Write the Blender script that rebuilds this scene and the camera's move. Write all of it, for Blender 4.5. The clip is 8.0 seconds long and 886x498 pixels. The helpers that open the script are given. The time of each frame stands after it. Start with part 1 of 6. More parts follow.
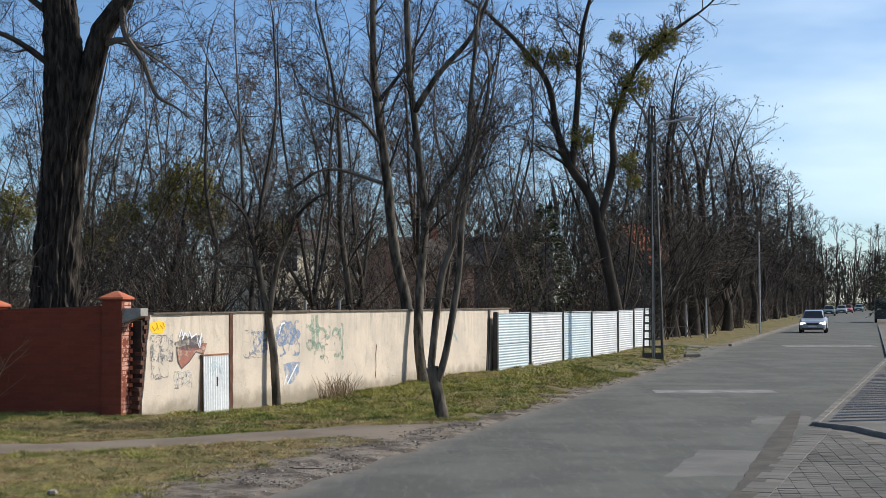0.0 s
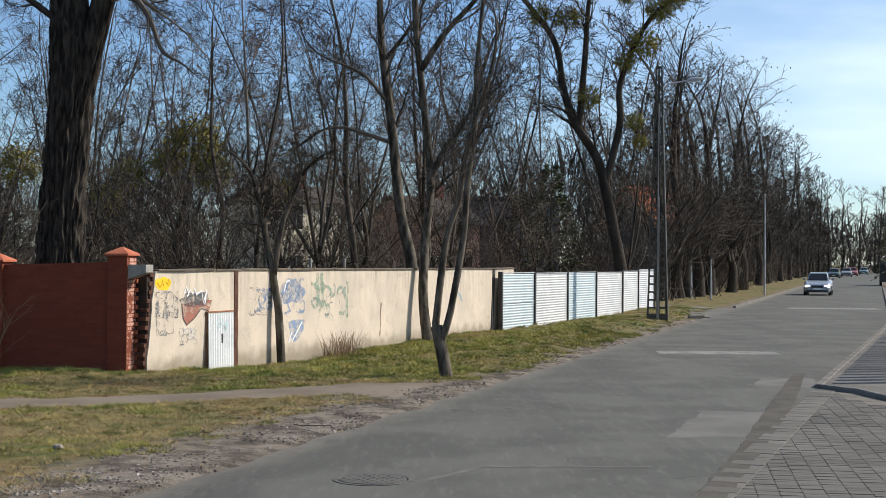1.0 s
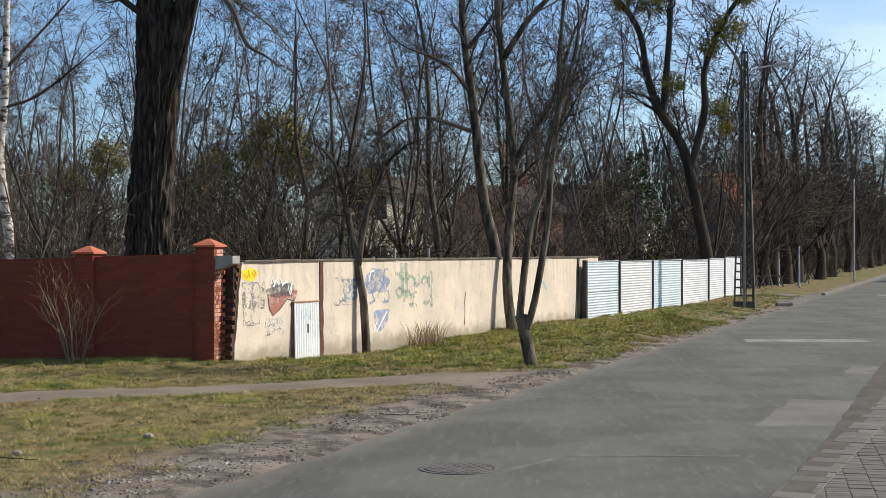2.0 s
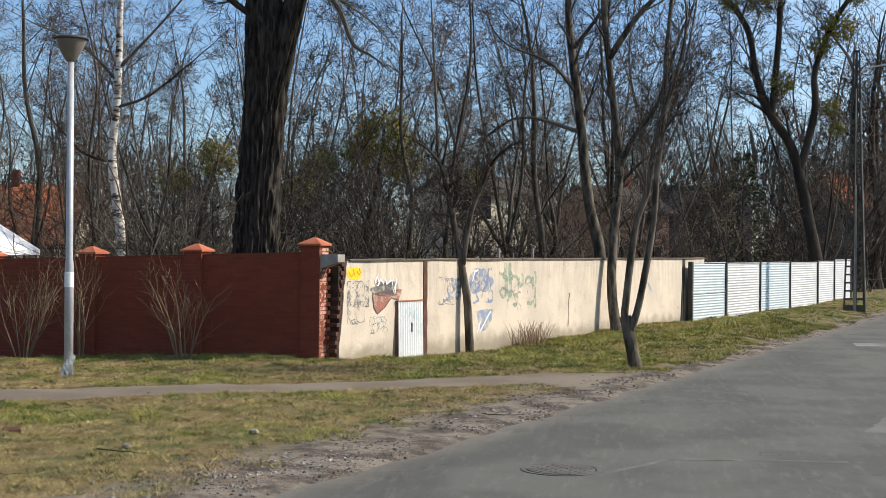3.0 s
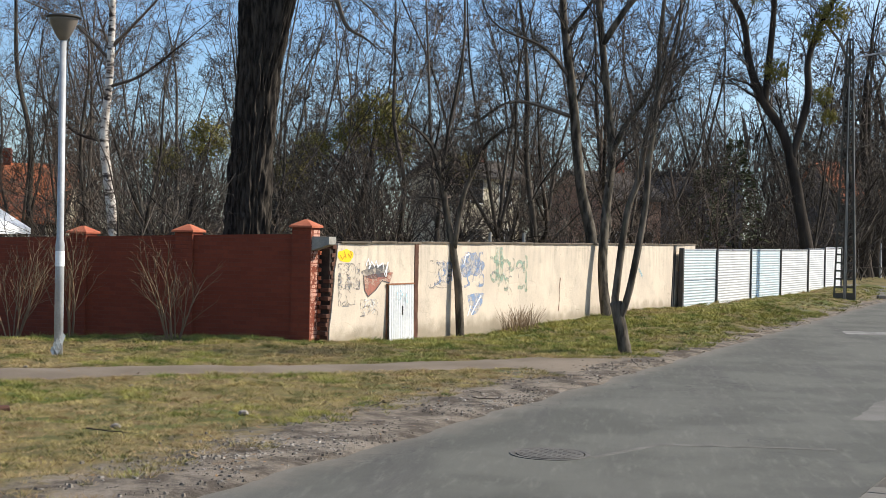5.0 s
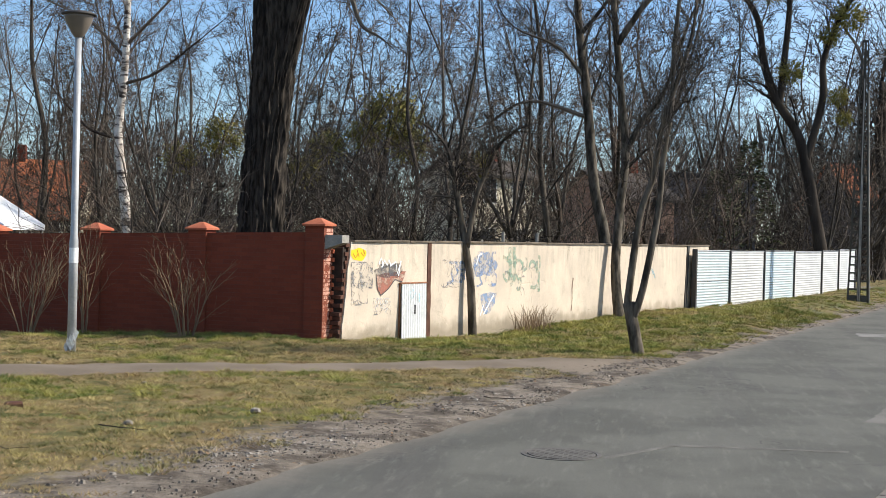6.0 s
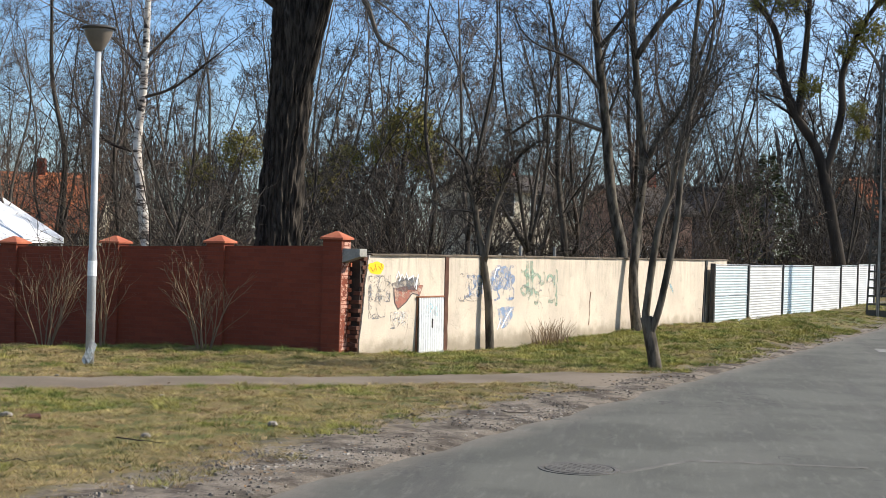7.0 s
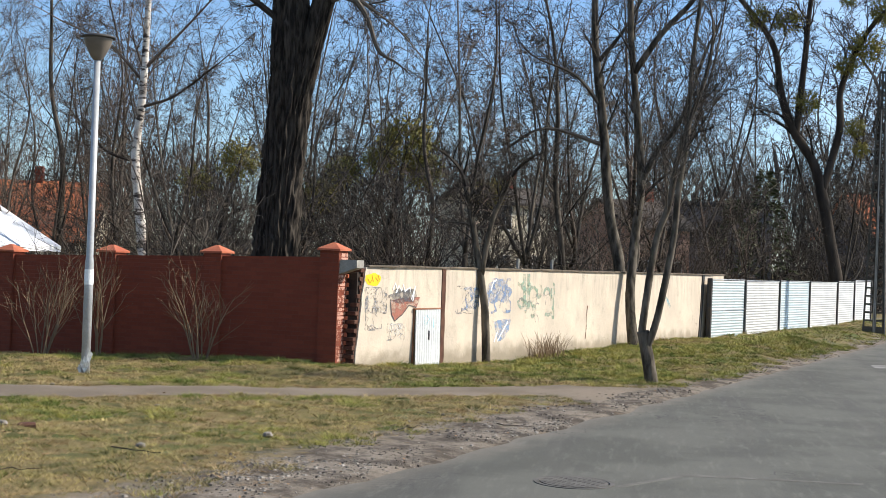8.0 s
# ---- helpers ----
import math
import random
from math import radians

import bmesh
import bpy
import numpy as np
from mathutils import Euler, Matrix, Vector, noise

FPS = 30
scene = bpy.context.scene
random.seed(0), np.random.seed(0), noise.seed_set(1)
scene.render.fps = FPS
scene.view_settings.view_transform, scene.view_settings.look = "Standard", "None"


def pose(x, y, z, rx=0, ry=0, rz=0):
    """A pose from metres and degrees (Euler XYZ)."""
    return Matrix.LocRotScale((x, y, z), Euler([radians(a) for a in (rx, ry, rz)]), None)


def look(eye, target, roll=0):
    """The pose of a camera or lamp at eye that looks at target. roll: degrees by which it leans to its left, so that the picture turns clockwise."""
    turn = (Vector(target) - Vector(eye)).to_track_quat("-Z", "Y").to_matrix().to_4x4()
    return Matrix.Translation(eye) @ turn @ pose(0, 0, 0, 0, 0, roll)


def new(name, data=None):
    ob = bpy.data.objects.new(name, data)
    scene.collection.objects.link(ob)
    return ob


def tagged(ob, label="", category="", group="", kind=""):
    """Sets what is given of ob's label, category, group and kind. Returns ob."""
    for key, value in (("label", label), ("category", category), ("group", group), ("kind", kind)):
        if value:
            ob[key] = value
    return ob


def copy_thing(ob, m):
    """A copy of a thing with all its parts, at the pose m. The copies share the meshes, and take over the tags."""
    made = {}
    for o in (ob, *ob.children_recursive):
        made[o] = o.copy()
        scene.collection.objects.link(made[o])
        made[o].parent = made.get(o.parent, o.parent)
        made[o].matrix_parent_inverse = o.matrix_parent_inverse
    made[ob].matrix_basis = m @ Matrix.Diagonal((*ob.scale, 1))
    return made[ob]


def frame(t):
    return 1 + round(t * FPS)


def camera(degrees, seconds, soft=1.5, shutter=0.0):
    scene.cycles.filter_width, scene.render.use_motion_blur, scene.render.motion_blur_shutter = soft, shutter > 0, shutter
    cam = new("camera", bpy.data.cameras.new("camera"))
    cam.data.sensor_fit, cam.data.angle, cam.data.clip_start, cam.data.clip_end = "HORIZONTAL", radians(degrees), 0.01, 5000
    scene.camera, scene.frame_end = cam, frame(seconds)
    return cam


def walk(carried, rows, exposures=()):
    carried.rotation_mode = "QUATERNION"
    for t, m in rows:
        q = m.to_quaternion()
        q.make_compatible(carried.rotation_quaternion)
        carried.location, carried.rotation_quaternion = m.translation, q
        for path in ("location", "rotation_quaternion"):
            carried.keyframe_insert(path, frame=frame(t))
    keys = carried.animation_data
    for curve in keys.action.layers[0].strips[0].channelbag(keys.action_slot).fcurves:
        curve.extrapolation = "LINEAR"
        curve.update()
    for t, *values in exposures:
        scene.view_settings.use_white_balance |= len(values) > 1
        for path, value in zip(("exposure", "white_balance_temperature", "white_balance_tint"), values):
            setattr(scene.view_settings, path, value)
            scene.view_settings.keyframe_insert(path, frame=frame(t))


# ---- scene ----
cam = camera(34.5, 8.0, soft=0.8)
EYE = 2.0
# seconds, turn to the left, look up, lean to the right (degrees); the camera turns where it stands
TURNS = [
    (0.0, 0.000, 2.133, 0.100), (0.3, -0.140, 0.984, 0.014), (0.5, 0.051, 0.690, -0.503), (1.0, 0.208, 0.492, -0.421),
    (1.5, 1.531, 0.232, -0.463), (2.0, 3.570, 0.049, 0.023), (2.2, 5.464, 0.199, 0.336), (2.45, 7.0, 0.16, 0.15), (2.75, 7.75, 0.08, -0.25),
    (3.3, 7.588, -0.031, -0.601), (3.5, 7.475, -0.064, -0.614), (4.0, 7.223, -0.078, -0.540), (4.5, 7.222, -0.585, -0.943),
    (6.0, 7.911, -0.668, -1.472), (6.5, 8.414, -0.472, -1.873), (7.0, 8.629, -0.133, -1.599), (7.5, 8.838, -0.245, -1.887), (8.0, 8.534, 0.359, -2.150),
]
walk(cam, [(t, pose(0, 0, EYE, 90 + up, 0, turn) @ pose(0, 0, 0, 0, 0, -lean)) for t, turn, up, lean in TURNS], [(0.0, 0.12, 6250, 10), (1.0, 0.21, 6450, 10), (3.5, 0.38, 6600, 10), (6.5, 0.51, 6550, 10), (8.0, 0.53, 6500, 10)])

# ---- sky and sun ----
SUN_EL, SUN_ROT = radians(38), radians(76)
world = bpy.data.worlds.new("sky")
scene.world = world
world.use_nodes = True
wn, wl = world.node_tree.nodes, world.node_tree.links
background = wn["Background"]
sky = wn.new("ShaderNodeTexSky")
sky.sky_type, sky.sun_disc, sky.sun_elevation, sky.sun_rotation = "NISHITA", False, SUN_EL, SUN_ROT
sky.air_density, sky.dust_density, sky.ozone_density = 1.0, 0.15, 3.0
cloud_map = wn.new("ShaderNodeMapping")
cloud_map.inputs["Scale"].default_value = (1.2, 1.2, 5.0)
cloud_noise = wn.new("ShaderNodeTexNoise")
cloud_noise.inputs["Scale"].default_value, cloud_noise.inputs["Detail"].default_value = 1.6, 5.0
cloud_ramp = wn.new("ShaderNodeValToRGB")
cloud_ramp.color_ramp.elements[0].position, cloud_ramp.color_ramp.elements[1].position = 0.4, 0.68
cloud_mix = wn.new("ShaderNodeMix")
cloud_mix.data_type = "RGBA"
cloud_mix.inputs["B"].default_value = (9.0, 10.4, 11.2, 1)
coord = wn.new("ShaderNodeTexCoord")
wl.new(coord.outputs["Generated"], cloud_map.inputs["Vector"])
wl.new(cloud_map.outputs["Vector"], cloud_noise.inputs["Vector"])
wl.new(cloud_noise.outputs["Fac"], cloud_ramp.inputs["Fac"])
# thin cloud drifts only towards the sun's side
side = wn.new("ShaderNodeSeparateXYZ")
wl.new(coord.outputs["Generated"], side.inputs[0])
sunward = wn.new("ShaderNodeMapRange")
sunward.inputs["From Min"].default_value, sunward.inputs["From Max"].default_value = 0.02, 0.26
wl.new(side.outputs["X"], sunward.inputs["Value"])
veil = wn.new("ShaderNodeMath")
veil.operation = "MULTIPLY"
wl.new(cloud_ramp.outputs["Color"], veil.inputs[0])
wl.new(sunward.outputs["Result"], veil.inputs[1])
wl.new(veil.outputs[0], cloud_mix.inputs["Factor"])
deep = wn.new("ShaderNodeMix")
deep.data_type, deep.blend_type = "RGBA", "MULTIPLY"
deep.inputs["Factor"].default_value, deep.inputs["B"].default_value = 1.0, (0.88, 1.0, 1.15, 1)
wl.new(sky.outputs["Color"], deep.inputs["A"])
wl.new(deep.outputs["Result"], cloud_mix.inputs["A"])
wl.new(cloud_mix.outputs["Result"], background.inputs["Color"])
background.inputs["Strength"].default_value = 0.1
sun_data = bpy.data.lights.new("sun", "SUN")
sun_data.energy, sun_data.angle, sun_data.color = 5.0, radians(0.55), (1.0, 0.93, 0.82)
to_sun = Vector((math.sin(SUN_ROT) * math.cos(SUN_EL), math.cos(SUN_ROT) * math.cos(SUN_EL), math.sin(SUN_EL)))
sun = new("sun", sun_data)
sun.matrix_basis = look((0, 0, 60), Vector((0, 0, 60)) - to_sun)


# ---- materials ----
def blend(nt, kind, a, b, fac):
    node = nt.nodes.new("ShaderNodeMix")
    node.data_type, node.blend_type = "RGBA", kind
    for key, value in (("Factor", fac), ("A", a), ("B", b)):
        if isinstance(value, (int, float)):
            node.inputs[key].default_value = value
        elif isinstance(value, tuple):
            node.inputs[key].default_value = (*value[:3], 1)
        else:
            nt.links.new(value, node.inputs[key])
    return node.outputs["Result"]


def noise_node(nt, vector, scale, detail=4.0, rough=0.55, distortion=0.0):
    node = nt.nodes.new("ShaderNodeTexNoise")
    node.inputs["Scale"].default_value, node.inputs["Detail"].default_value = scale, detail
    node.inputs["Roughness"].default_value, node.inputs["Distortion"].default_value = rough, distortion
    nt.links.new(vector, node.inputs["Vector"])
    return node.outputs["Fac"]


def ramp(nt, fac, lo, hi):
    node = nt.nodes.new("ShaderNodeMapRange")
    node.interpolation_type = "SMOOTHSTEP"
    node.inputs["From Min"].default_value, node.inputs["From Max"].default_value = lo, hi
    nt.links.new(fac, node.inputs["Value"])
    return node.outputs["Result"]


def math_node(nt, op, a, b=0.0):
    node = nt.nodes.new("ShaderNodeMath")
    node.operation = op
    for i, value in enumerate((a, b)):
        if isinstance(value, (int, float)):
            node.inputs[i].default_value = value
        else:
            nt.links.new(value, node.inputs[i])
    return node.outputs[0]


def start(name, rough=0.8, metal=0.0, spec=0.3):
    m = bpy.data.materials.new(name)
    m.use_nodes = True
    nt = m.node_tree
    bsdf = nt.nodes["Principled BSDF"]
    bsdf.inputs["Roughness"].default_value, bsdf.inputs["Metallic"].default_value = rough, metal
    bsdf.inputs["Specular IOR Level"].default_value = spec
    return m, nt, bsdf, nt.nodes.new("ShaderNodeTexCoord").outputs["Object"]


def stretch(nt, vector, scale):
    node = nt.nodes.new("ShaderNodeMapping")
    node.inputs["Scale"].default_value = scale
    nt.links.new(vector, node.inputs["Vector"])
    return node.outputs["Vector"]


def bump(nt, bsdf, height, strength, distance=0.01):
    node = nt.nodes.new("ShaderNodeBump")
    node.inputs["Strength"].default_value, node.inputs["Distance"].default_value = strength, distance
    nt.links.new(height, node.inputs["Height"])
    nt.links.new(node.outputs["Normal"], bsdf.inputs["Normal"])


def surface(name, base, other, coarse=1.5, fine=30.0, rough=0.8, metal=0.0, relief=0.4, stretched=(1, 1, 1), spec=0.16, depth=0.01, dirt=None, dirt_at=(0.55, 0.75), jitter=0.0):
    """Two tones at two scales, grain in relief and, if given, stains of a third tone."""
    m, nt, bsdf, vec = start(name, rough, metal, spec)
    vec = stretch(nt, vec, stretched)
    big, small = noise_node(nt, vec, coarse), noise_node(nt, vec, fine, 6.0, 0.65)
    colour = blend(nt, "MIX", base, other, ramp(nt, big, 0.35, 0.65))
    colour = blend(nt, "MULTIPLY", colour, blend(nt, "MIX", (0.62, 0.62, 0.62), (1.25, 1.25, 1.25), small), 0.9)
    if dirt:
        colour = blend(nt, "MIX", colour, dirt, ramp(nt, noise_node(nt, vec, coarse * 2.7, 7.0, 0.7), *dirt_at))
    if jitter:
        info = nt.nodes.new("ShaderNodeObjectInfo").outputs["Random"]
        isle = nt.nodes.new("ShaderNodeNewGeometry").outputs["Random Per Island"]
        both = math_node(nt, "FRACT", math_node(nt, "ADD", info, isle))
        colour = blend(nt, "MULTIPLY", colour, blend(nt, "MIX", (1 - jitter,) * 3, (1 + jitter,) * 3, both), 1.0)
    nt.links.new(colour, bsdf.inputs["Base Color"])
    bump(nt, bsdf, small, relief, depth)
    return m


M_BARK = surface("bark_brown", (0.032, 0.025, 0.02), (0.068, 0.054, 0.042), 2.0, 18.0, 0.9, relief=0.8, stretched=(1, 1, 0.25), depth=0.02)
M_BARK_WOOD = surface("woodland_bark", (0.04, 0.033, 0.026), (0.13, 0.108, 0.085), 3.0, 20.0, 0.9, relief=0.8, stretched=(1, 1, 0.3), depth=0.02, jitter=0.35)
M_TWIG = surface("twig_brown", (0.032, 0.026, 0.021), (0.12, 0.1, 0.08), 0.8, 9.0, 0.85, relief=0.2, jitter=0.55)
M_TWIG_RED = surface("twig_reddish", (0.06, 0.043, 0.033), (0.16, 0.122, 0.094), 0.8, 9.0, 0.85, relief=0.2, jitter=0.5)
M_TWIG_PALE = surface("twig_tan", (0.17, 0.112, 0.068), (0.28, 0.195, 0.12), 0.8, 9.0, 0.85, relief=0.2)
M_BARK_GREY = surface("bark_grey_green", (0.035, 0.029, 0.022), (0.15, 0.125, 0.097), 7.0, 26.0, 0.9, relief=0.8, stretched=(1, 1, 0.3), dirt=(0.06, 0.068, 0.03), depth=0.012)
M_OLDBARK = surface("furrowed_bark", (0.016, 0.013, 0.011), (0.066, 0.055, 0.044), 12.0, 30.0, 0.95, relief=0.8, stretched=(1, 1, 0.22), depth=0.015)
M_COPING = surface("weathered_coping", (0.17, 0.135, 0.1), (0.085, 0.07, 0.052), 1.6, 26.0, 0.9, relief=0.5, dirt=(0.09, 0.08, 0.065), dirt_at=(0.55, 0.75))
M_BIRCH = surface("birch_bark", (0.72, 0.68, 0.62), (0.5, 0.42, 0.35), 1.2, 10.0, 0.7, relief=0.3, stretched=(1, 1, 2.5), dirt=(0.06, 0.045, 0.038), dirt_at=(0.51, 0.57))
M_MISTLE = surface("mistletoe_green", (0.16, 0.15, 0.03), (0.25, 0.2, 0.05), 3.0, 14.0, 0.7, relief=0.2)
M_IVY = surface("evergreen_leaf", (0.04, 0.05, 0.02), (0.085, 0.09, 0.04), 2.0, 14.0, 0.6, relief=0.2)
M_POD = surface("dry_seed_pod", (0.05, 0.035, 0.025), (0.09, 0.06, 0.04), 3.0, 14.0, 0.85, relief=0.2)
M_CONCRETE = surface("concrete_grey", (0.36, 0.34, 0.3), (0.24, 0.225, 0.2), 1.6, 26.0, 0.9, relief=0.5, dirt=(0.12, 0.11, 0.095), dirt_at=(0.56, 0.8))
M_POLE = surface("pole_concrete", (0.115, 0.107, 0.09), (0.065, 0.062, 0.052), 1.2, 24.0, 0.9, relief=0.4)
M_GALV = surface("galvanised_steel", (0.72, 0.72, 0.7), (0.6, 0.6, 0.59), 2.0, 40.0, 0.45, 0.35, relief=0.06, spec=0.5)
M_STEEL = surface("painted_post_steel", (0.46, 0.465, 0.47), (0.36, 0.365, 0.37), 2.0, 30.0, 0.45, 0.15, relief=0.08, spec=0.5, dirt=(0.3, 0.28, 0.25))
M_DARKSTEEL = surface("dark_steel", (0.05, 0.055, 0.06), (0.09, 0.08, 0.07), 3.0, 30.0, 0.6, 0.3, relief=0.1)
M_CAP = surface("terracotta_cap", (0.46, 0.15, 0.08), (0.36, 0.1, 0.055), 2.0, 24.0, 0.7, relief=0.3)
M_ROOF = surface("orange_roof_tile", (0.5, 0.17, 0.07), (0.36, 0.12, 0.06), 0.8, 9.0, 0.8, relief=0.4)
M_PLASTER_FAR = surface("cream_plaster", (0.75, 0.68, 0.52), (0.66, 0.58, 0.43), 0.4, 6.0, 0.9, relief=0.1)
M_GREYWALL = surface("grey_plaster", (0.2, 0.2, 0.21), (0.15, 0.15, 0.16), 0.4, 6.0, 0.9, relief=0.1)
M_WHITE = surface("white_paint", (0.85, 0.85, 0.83), (0.78, 0.78, 0.76), 1.0, 20.0, 0.6, relief=0.1)
M_TARP = surface("white_tarpaulin", (0.82, 0.83, 0.85), (0.74, 0.75, 0.78), 1.0, 8.0, 0.5, relief=0.1)
M_PAVER = surface("grey_paver", (0.16, 0.147, 0.128), (0.115, 0.106, 0.093), 0.7, 45.0, 0.9, relief=0.4, jitter=0.16)
M_KERB = surface("kerb_concrete", (0.2, 0.185, 0.162), (0.13, 0.12, 0.104), 1.5, 30.0, 0.9, relief=0.4, jitter=0.1)
M_GRASS = surface("grass_blade", (0.1, 0.105, 0.032), (0.49, 0.395, 0.165), 2.2, 9.0, 0.8, relief=0.1, jitter=0.35)
M_GRASS_FRESH = surface("fresh_grass_blade", (0.1, 0.145, 0.028), (0.37, 0.335, 0.09), 1.8, 9.0, 0.8, relief=0.1, jitter=0.3)
M_DRY = surface("dry_grass_stalk", (0.52, 0.39, 0.2), (0.22, 0.145, 0.07), 2.2, 9.0, 0.85, relief=0.1, jitter=0.25)
M_LEAF = surface("dead_leaf", (0.2, 0.11, 0.055), (0.3, 0.19, 0.1), 2.0, 9.0, 0.85, relief=0.1, jitter=0.3)
M_STONE = surface("pale_rubble", (0.33, 0.295, 0.25), (0.1, 0.087, 0.073), 6.0, 30.0, 0.9, relief=0.5, jitter=0.3)
M_IRON = surface("cast_iron", (0.1, 0.094, 0.084), (0.14, 0.13, 0.117), 5.0, 50.0, 0.8, 0.1, relief=0.4)


def plain(name, colour, rough=0.5, metal=0.0, glow=0.0, spec=0.5):
    m, nt, bsdf, vec = start(name, rough, metal, spec)
    tone = noise_node(nt, vec, 3.0)
    nt.links.new(blend(nt, "MULTIPLY", colour, blend(nt, "MIX", (0.85,) * 3, (1.12,) * 3, tone), 1.0), bsdf.inputs["Base Color"])
    if glow:
        bsdf.inputs["Emission Color"].default_value, bsdf.inputs["Emission Strength"].default_value = (*colour, 1), glow
    return m


def graffiti(name, colour, lo=0.36, hi=0.5):
    """Worn spray paint: patches of it have flaked away."""
    m, nt, bsdf, vec = start(name, 0.8)
    bsdf.inputs["Base Color"].default_value = (*colour, 1)
    worn = ramp(nt, noise_node(nt, vec, 4.0, 8.0, 0.8), lo, hi)
    nt.links.new(worn, bsdf.inputs["Alpha"])
    return m


def brick_material(name, face, face_b, joint):
    m, nt, bsdf, vec = start(name, 0.85)
    swap = nt.nodes.new("ShaderNodeSeparateXYZ")
    nt.links.new(vec, swap.inputs[0])
    join = nt.nodes.new("ShaderNodeCombineXYZ")
    nt.links.new(math_node(nt, "ADD", swap.outputs["X"], swap.outputs["Y"]), join.inputs["X"])
    nt.links.new(swap.outputs["Z"], join.inputs["Y"])
    tex = nt.nodes.new("ShaderNodeTexBrick")
    nt.links.new(join.outputs[0], tex.inputs["Vector"])
    for key, value in (("Scale", 1.0), ("Brick Width", 0.26), ("Row Height", 0.077), ("Mortar Size", 0.006), ("Mortar Smooth", 0.2), ("Bias", 0.0)):
        tex.inputs[key].default_value = value
    for key, value in (("Color1", face), ("Color2", face_b), ("Mortar", joint)):
        tex.inputs[key].default_value = (*value, 1)
    grain = noise_node(nt, vec, 22.0, 6.0, 0.7)
    big = noise_node(nt, vec, 0.9)
    colour = blend(nt, "MULTIPLY", tex.outputs["Color"], blend(nt, "MIX", (0.7,) * 3, (1.25,) * 3, grain), 0.8)
    colour = blend(nt, "MULTIPLY", colour, blend(nt, "MIX", (0.8,) * 3, (1.15,) * 3, big), 0.8)
    nt.links.new(colour, bsdf.inputs["Base Color"])
    bump(nt, bsdf, math_node(nt, "SUBTRACT", math_node(nt, "MULTIPLY", grain, 0.4), tex.outputs["Fac"]), 0.6, 0.008)
    return m


M_BRICK = brick_material("red_brick", (0.2, 0.044, 0.021), (0.16, 0.035, 0.017), (0.155, 0.044, 0.025))
M_BRICKEND = surface("old_brick_end", (0.085, 0.042, 0.03), (0.13, 0.065, 0.045), 5.0, 30.0, 0.9, relief=0.6)


def wall_plaster():
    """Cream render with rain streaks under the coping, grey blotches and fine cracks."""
    m, nt, bsdf, vec = start("cream_wall_render", 0.9)
    fine = noise_node(nt, vec, 28.0, 7.0, 0.7)
    colour = blend(nt, "MIX", (0.64, 0.54, 0.425), (0.53, 0.45, 0.36), ramp(nt, noise_node(nt, vec, 1.1, 4.0), 0.35, 0.68))
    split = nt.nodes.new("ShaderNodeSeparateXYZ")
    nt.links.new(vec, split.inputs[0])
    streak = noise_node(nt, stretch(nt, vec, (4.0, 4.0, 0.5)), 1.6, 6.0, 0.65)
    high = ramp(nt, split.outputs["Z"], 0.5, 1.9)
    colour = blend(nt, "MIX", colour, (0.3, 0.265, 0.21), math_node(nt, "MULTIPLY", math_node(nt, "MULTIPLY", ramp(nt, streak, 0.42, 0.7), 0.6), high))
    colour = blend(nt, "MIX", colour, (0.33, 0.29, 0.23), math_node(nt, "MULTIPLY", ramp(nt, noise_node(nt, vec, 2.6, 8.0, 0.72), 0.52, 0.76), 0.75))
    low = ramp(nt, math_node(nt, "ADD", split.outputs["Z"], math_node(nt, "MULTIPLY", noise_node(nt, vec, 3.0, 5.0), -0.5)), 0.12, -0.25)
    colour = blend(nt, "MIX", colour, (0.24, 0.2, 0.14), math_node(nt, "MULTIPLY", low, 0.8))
    cell = nt.nodes.new("ShaderNodeTexVoronoi")
    cell.feature = "DISTANCE_TO_EDGE"
    cell.inputs["Scale"].default_value = 0.9
    warped = nt.nodes.new("ShaderNodeVectorMath")
    warp = nt.nodes.new("ShaderNodeTexNoise")
    warp.inputs["Scale"].default_value = 2.2
    nt.links.new(vec, warp.inputs["Vector"])
    nt.links.new(vec, warped.inputs[0])
    nt.links.new(warp.outputs["Color"], warped.inputs[1])
    nt.links.new(warped.outputs[0], cell.inputs["Vector"])
    crack = ramp(nt, cell.outputs["Distance"], 0.008, 0.0)
    colour = blend(nt, "MIX", colour, (0.16, 0.13, 0.1), math_node(nt, "MULTIPLY", crack, math_node(nt, "MULTIPLY", ramp(nt, noise_node(nt, vec, 0.7, 3.0), 0.48, 0.62), 0.4)))
    colour = blend(nt, "MULTIPLY", colour, blend(nt, "MIX", (0.72,) * 3, (1.22,) * 3, fine), 0.8)
    nt.links.new(colour, bsdf.inputs["Base Color"])
    bump(nt, bsdf, math_node(nt, "SUBTRACT", fine, crack), 0.5, 0.012)
    return m


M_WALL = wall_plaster()


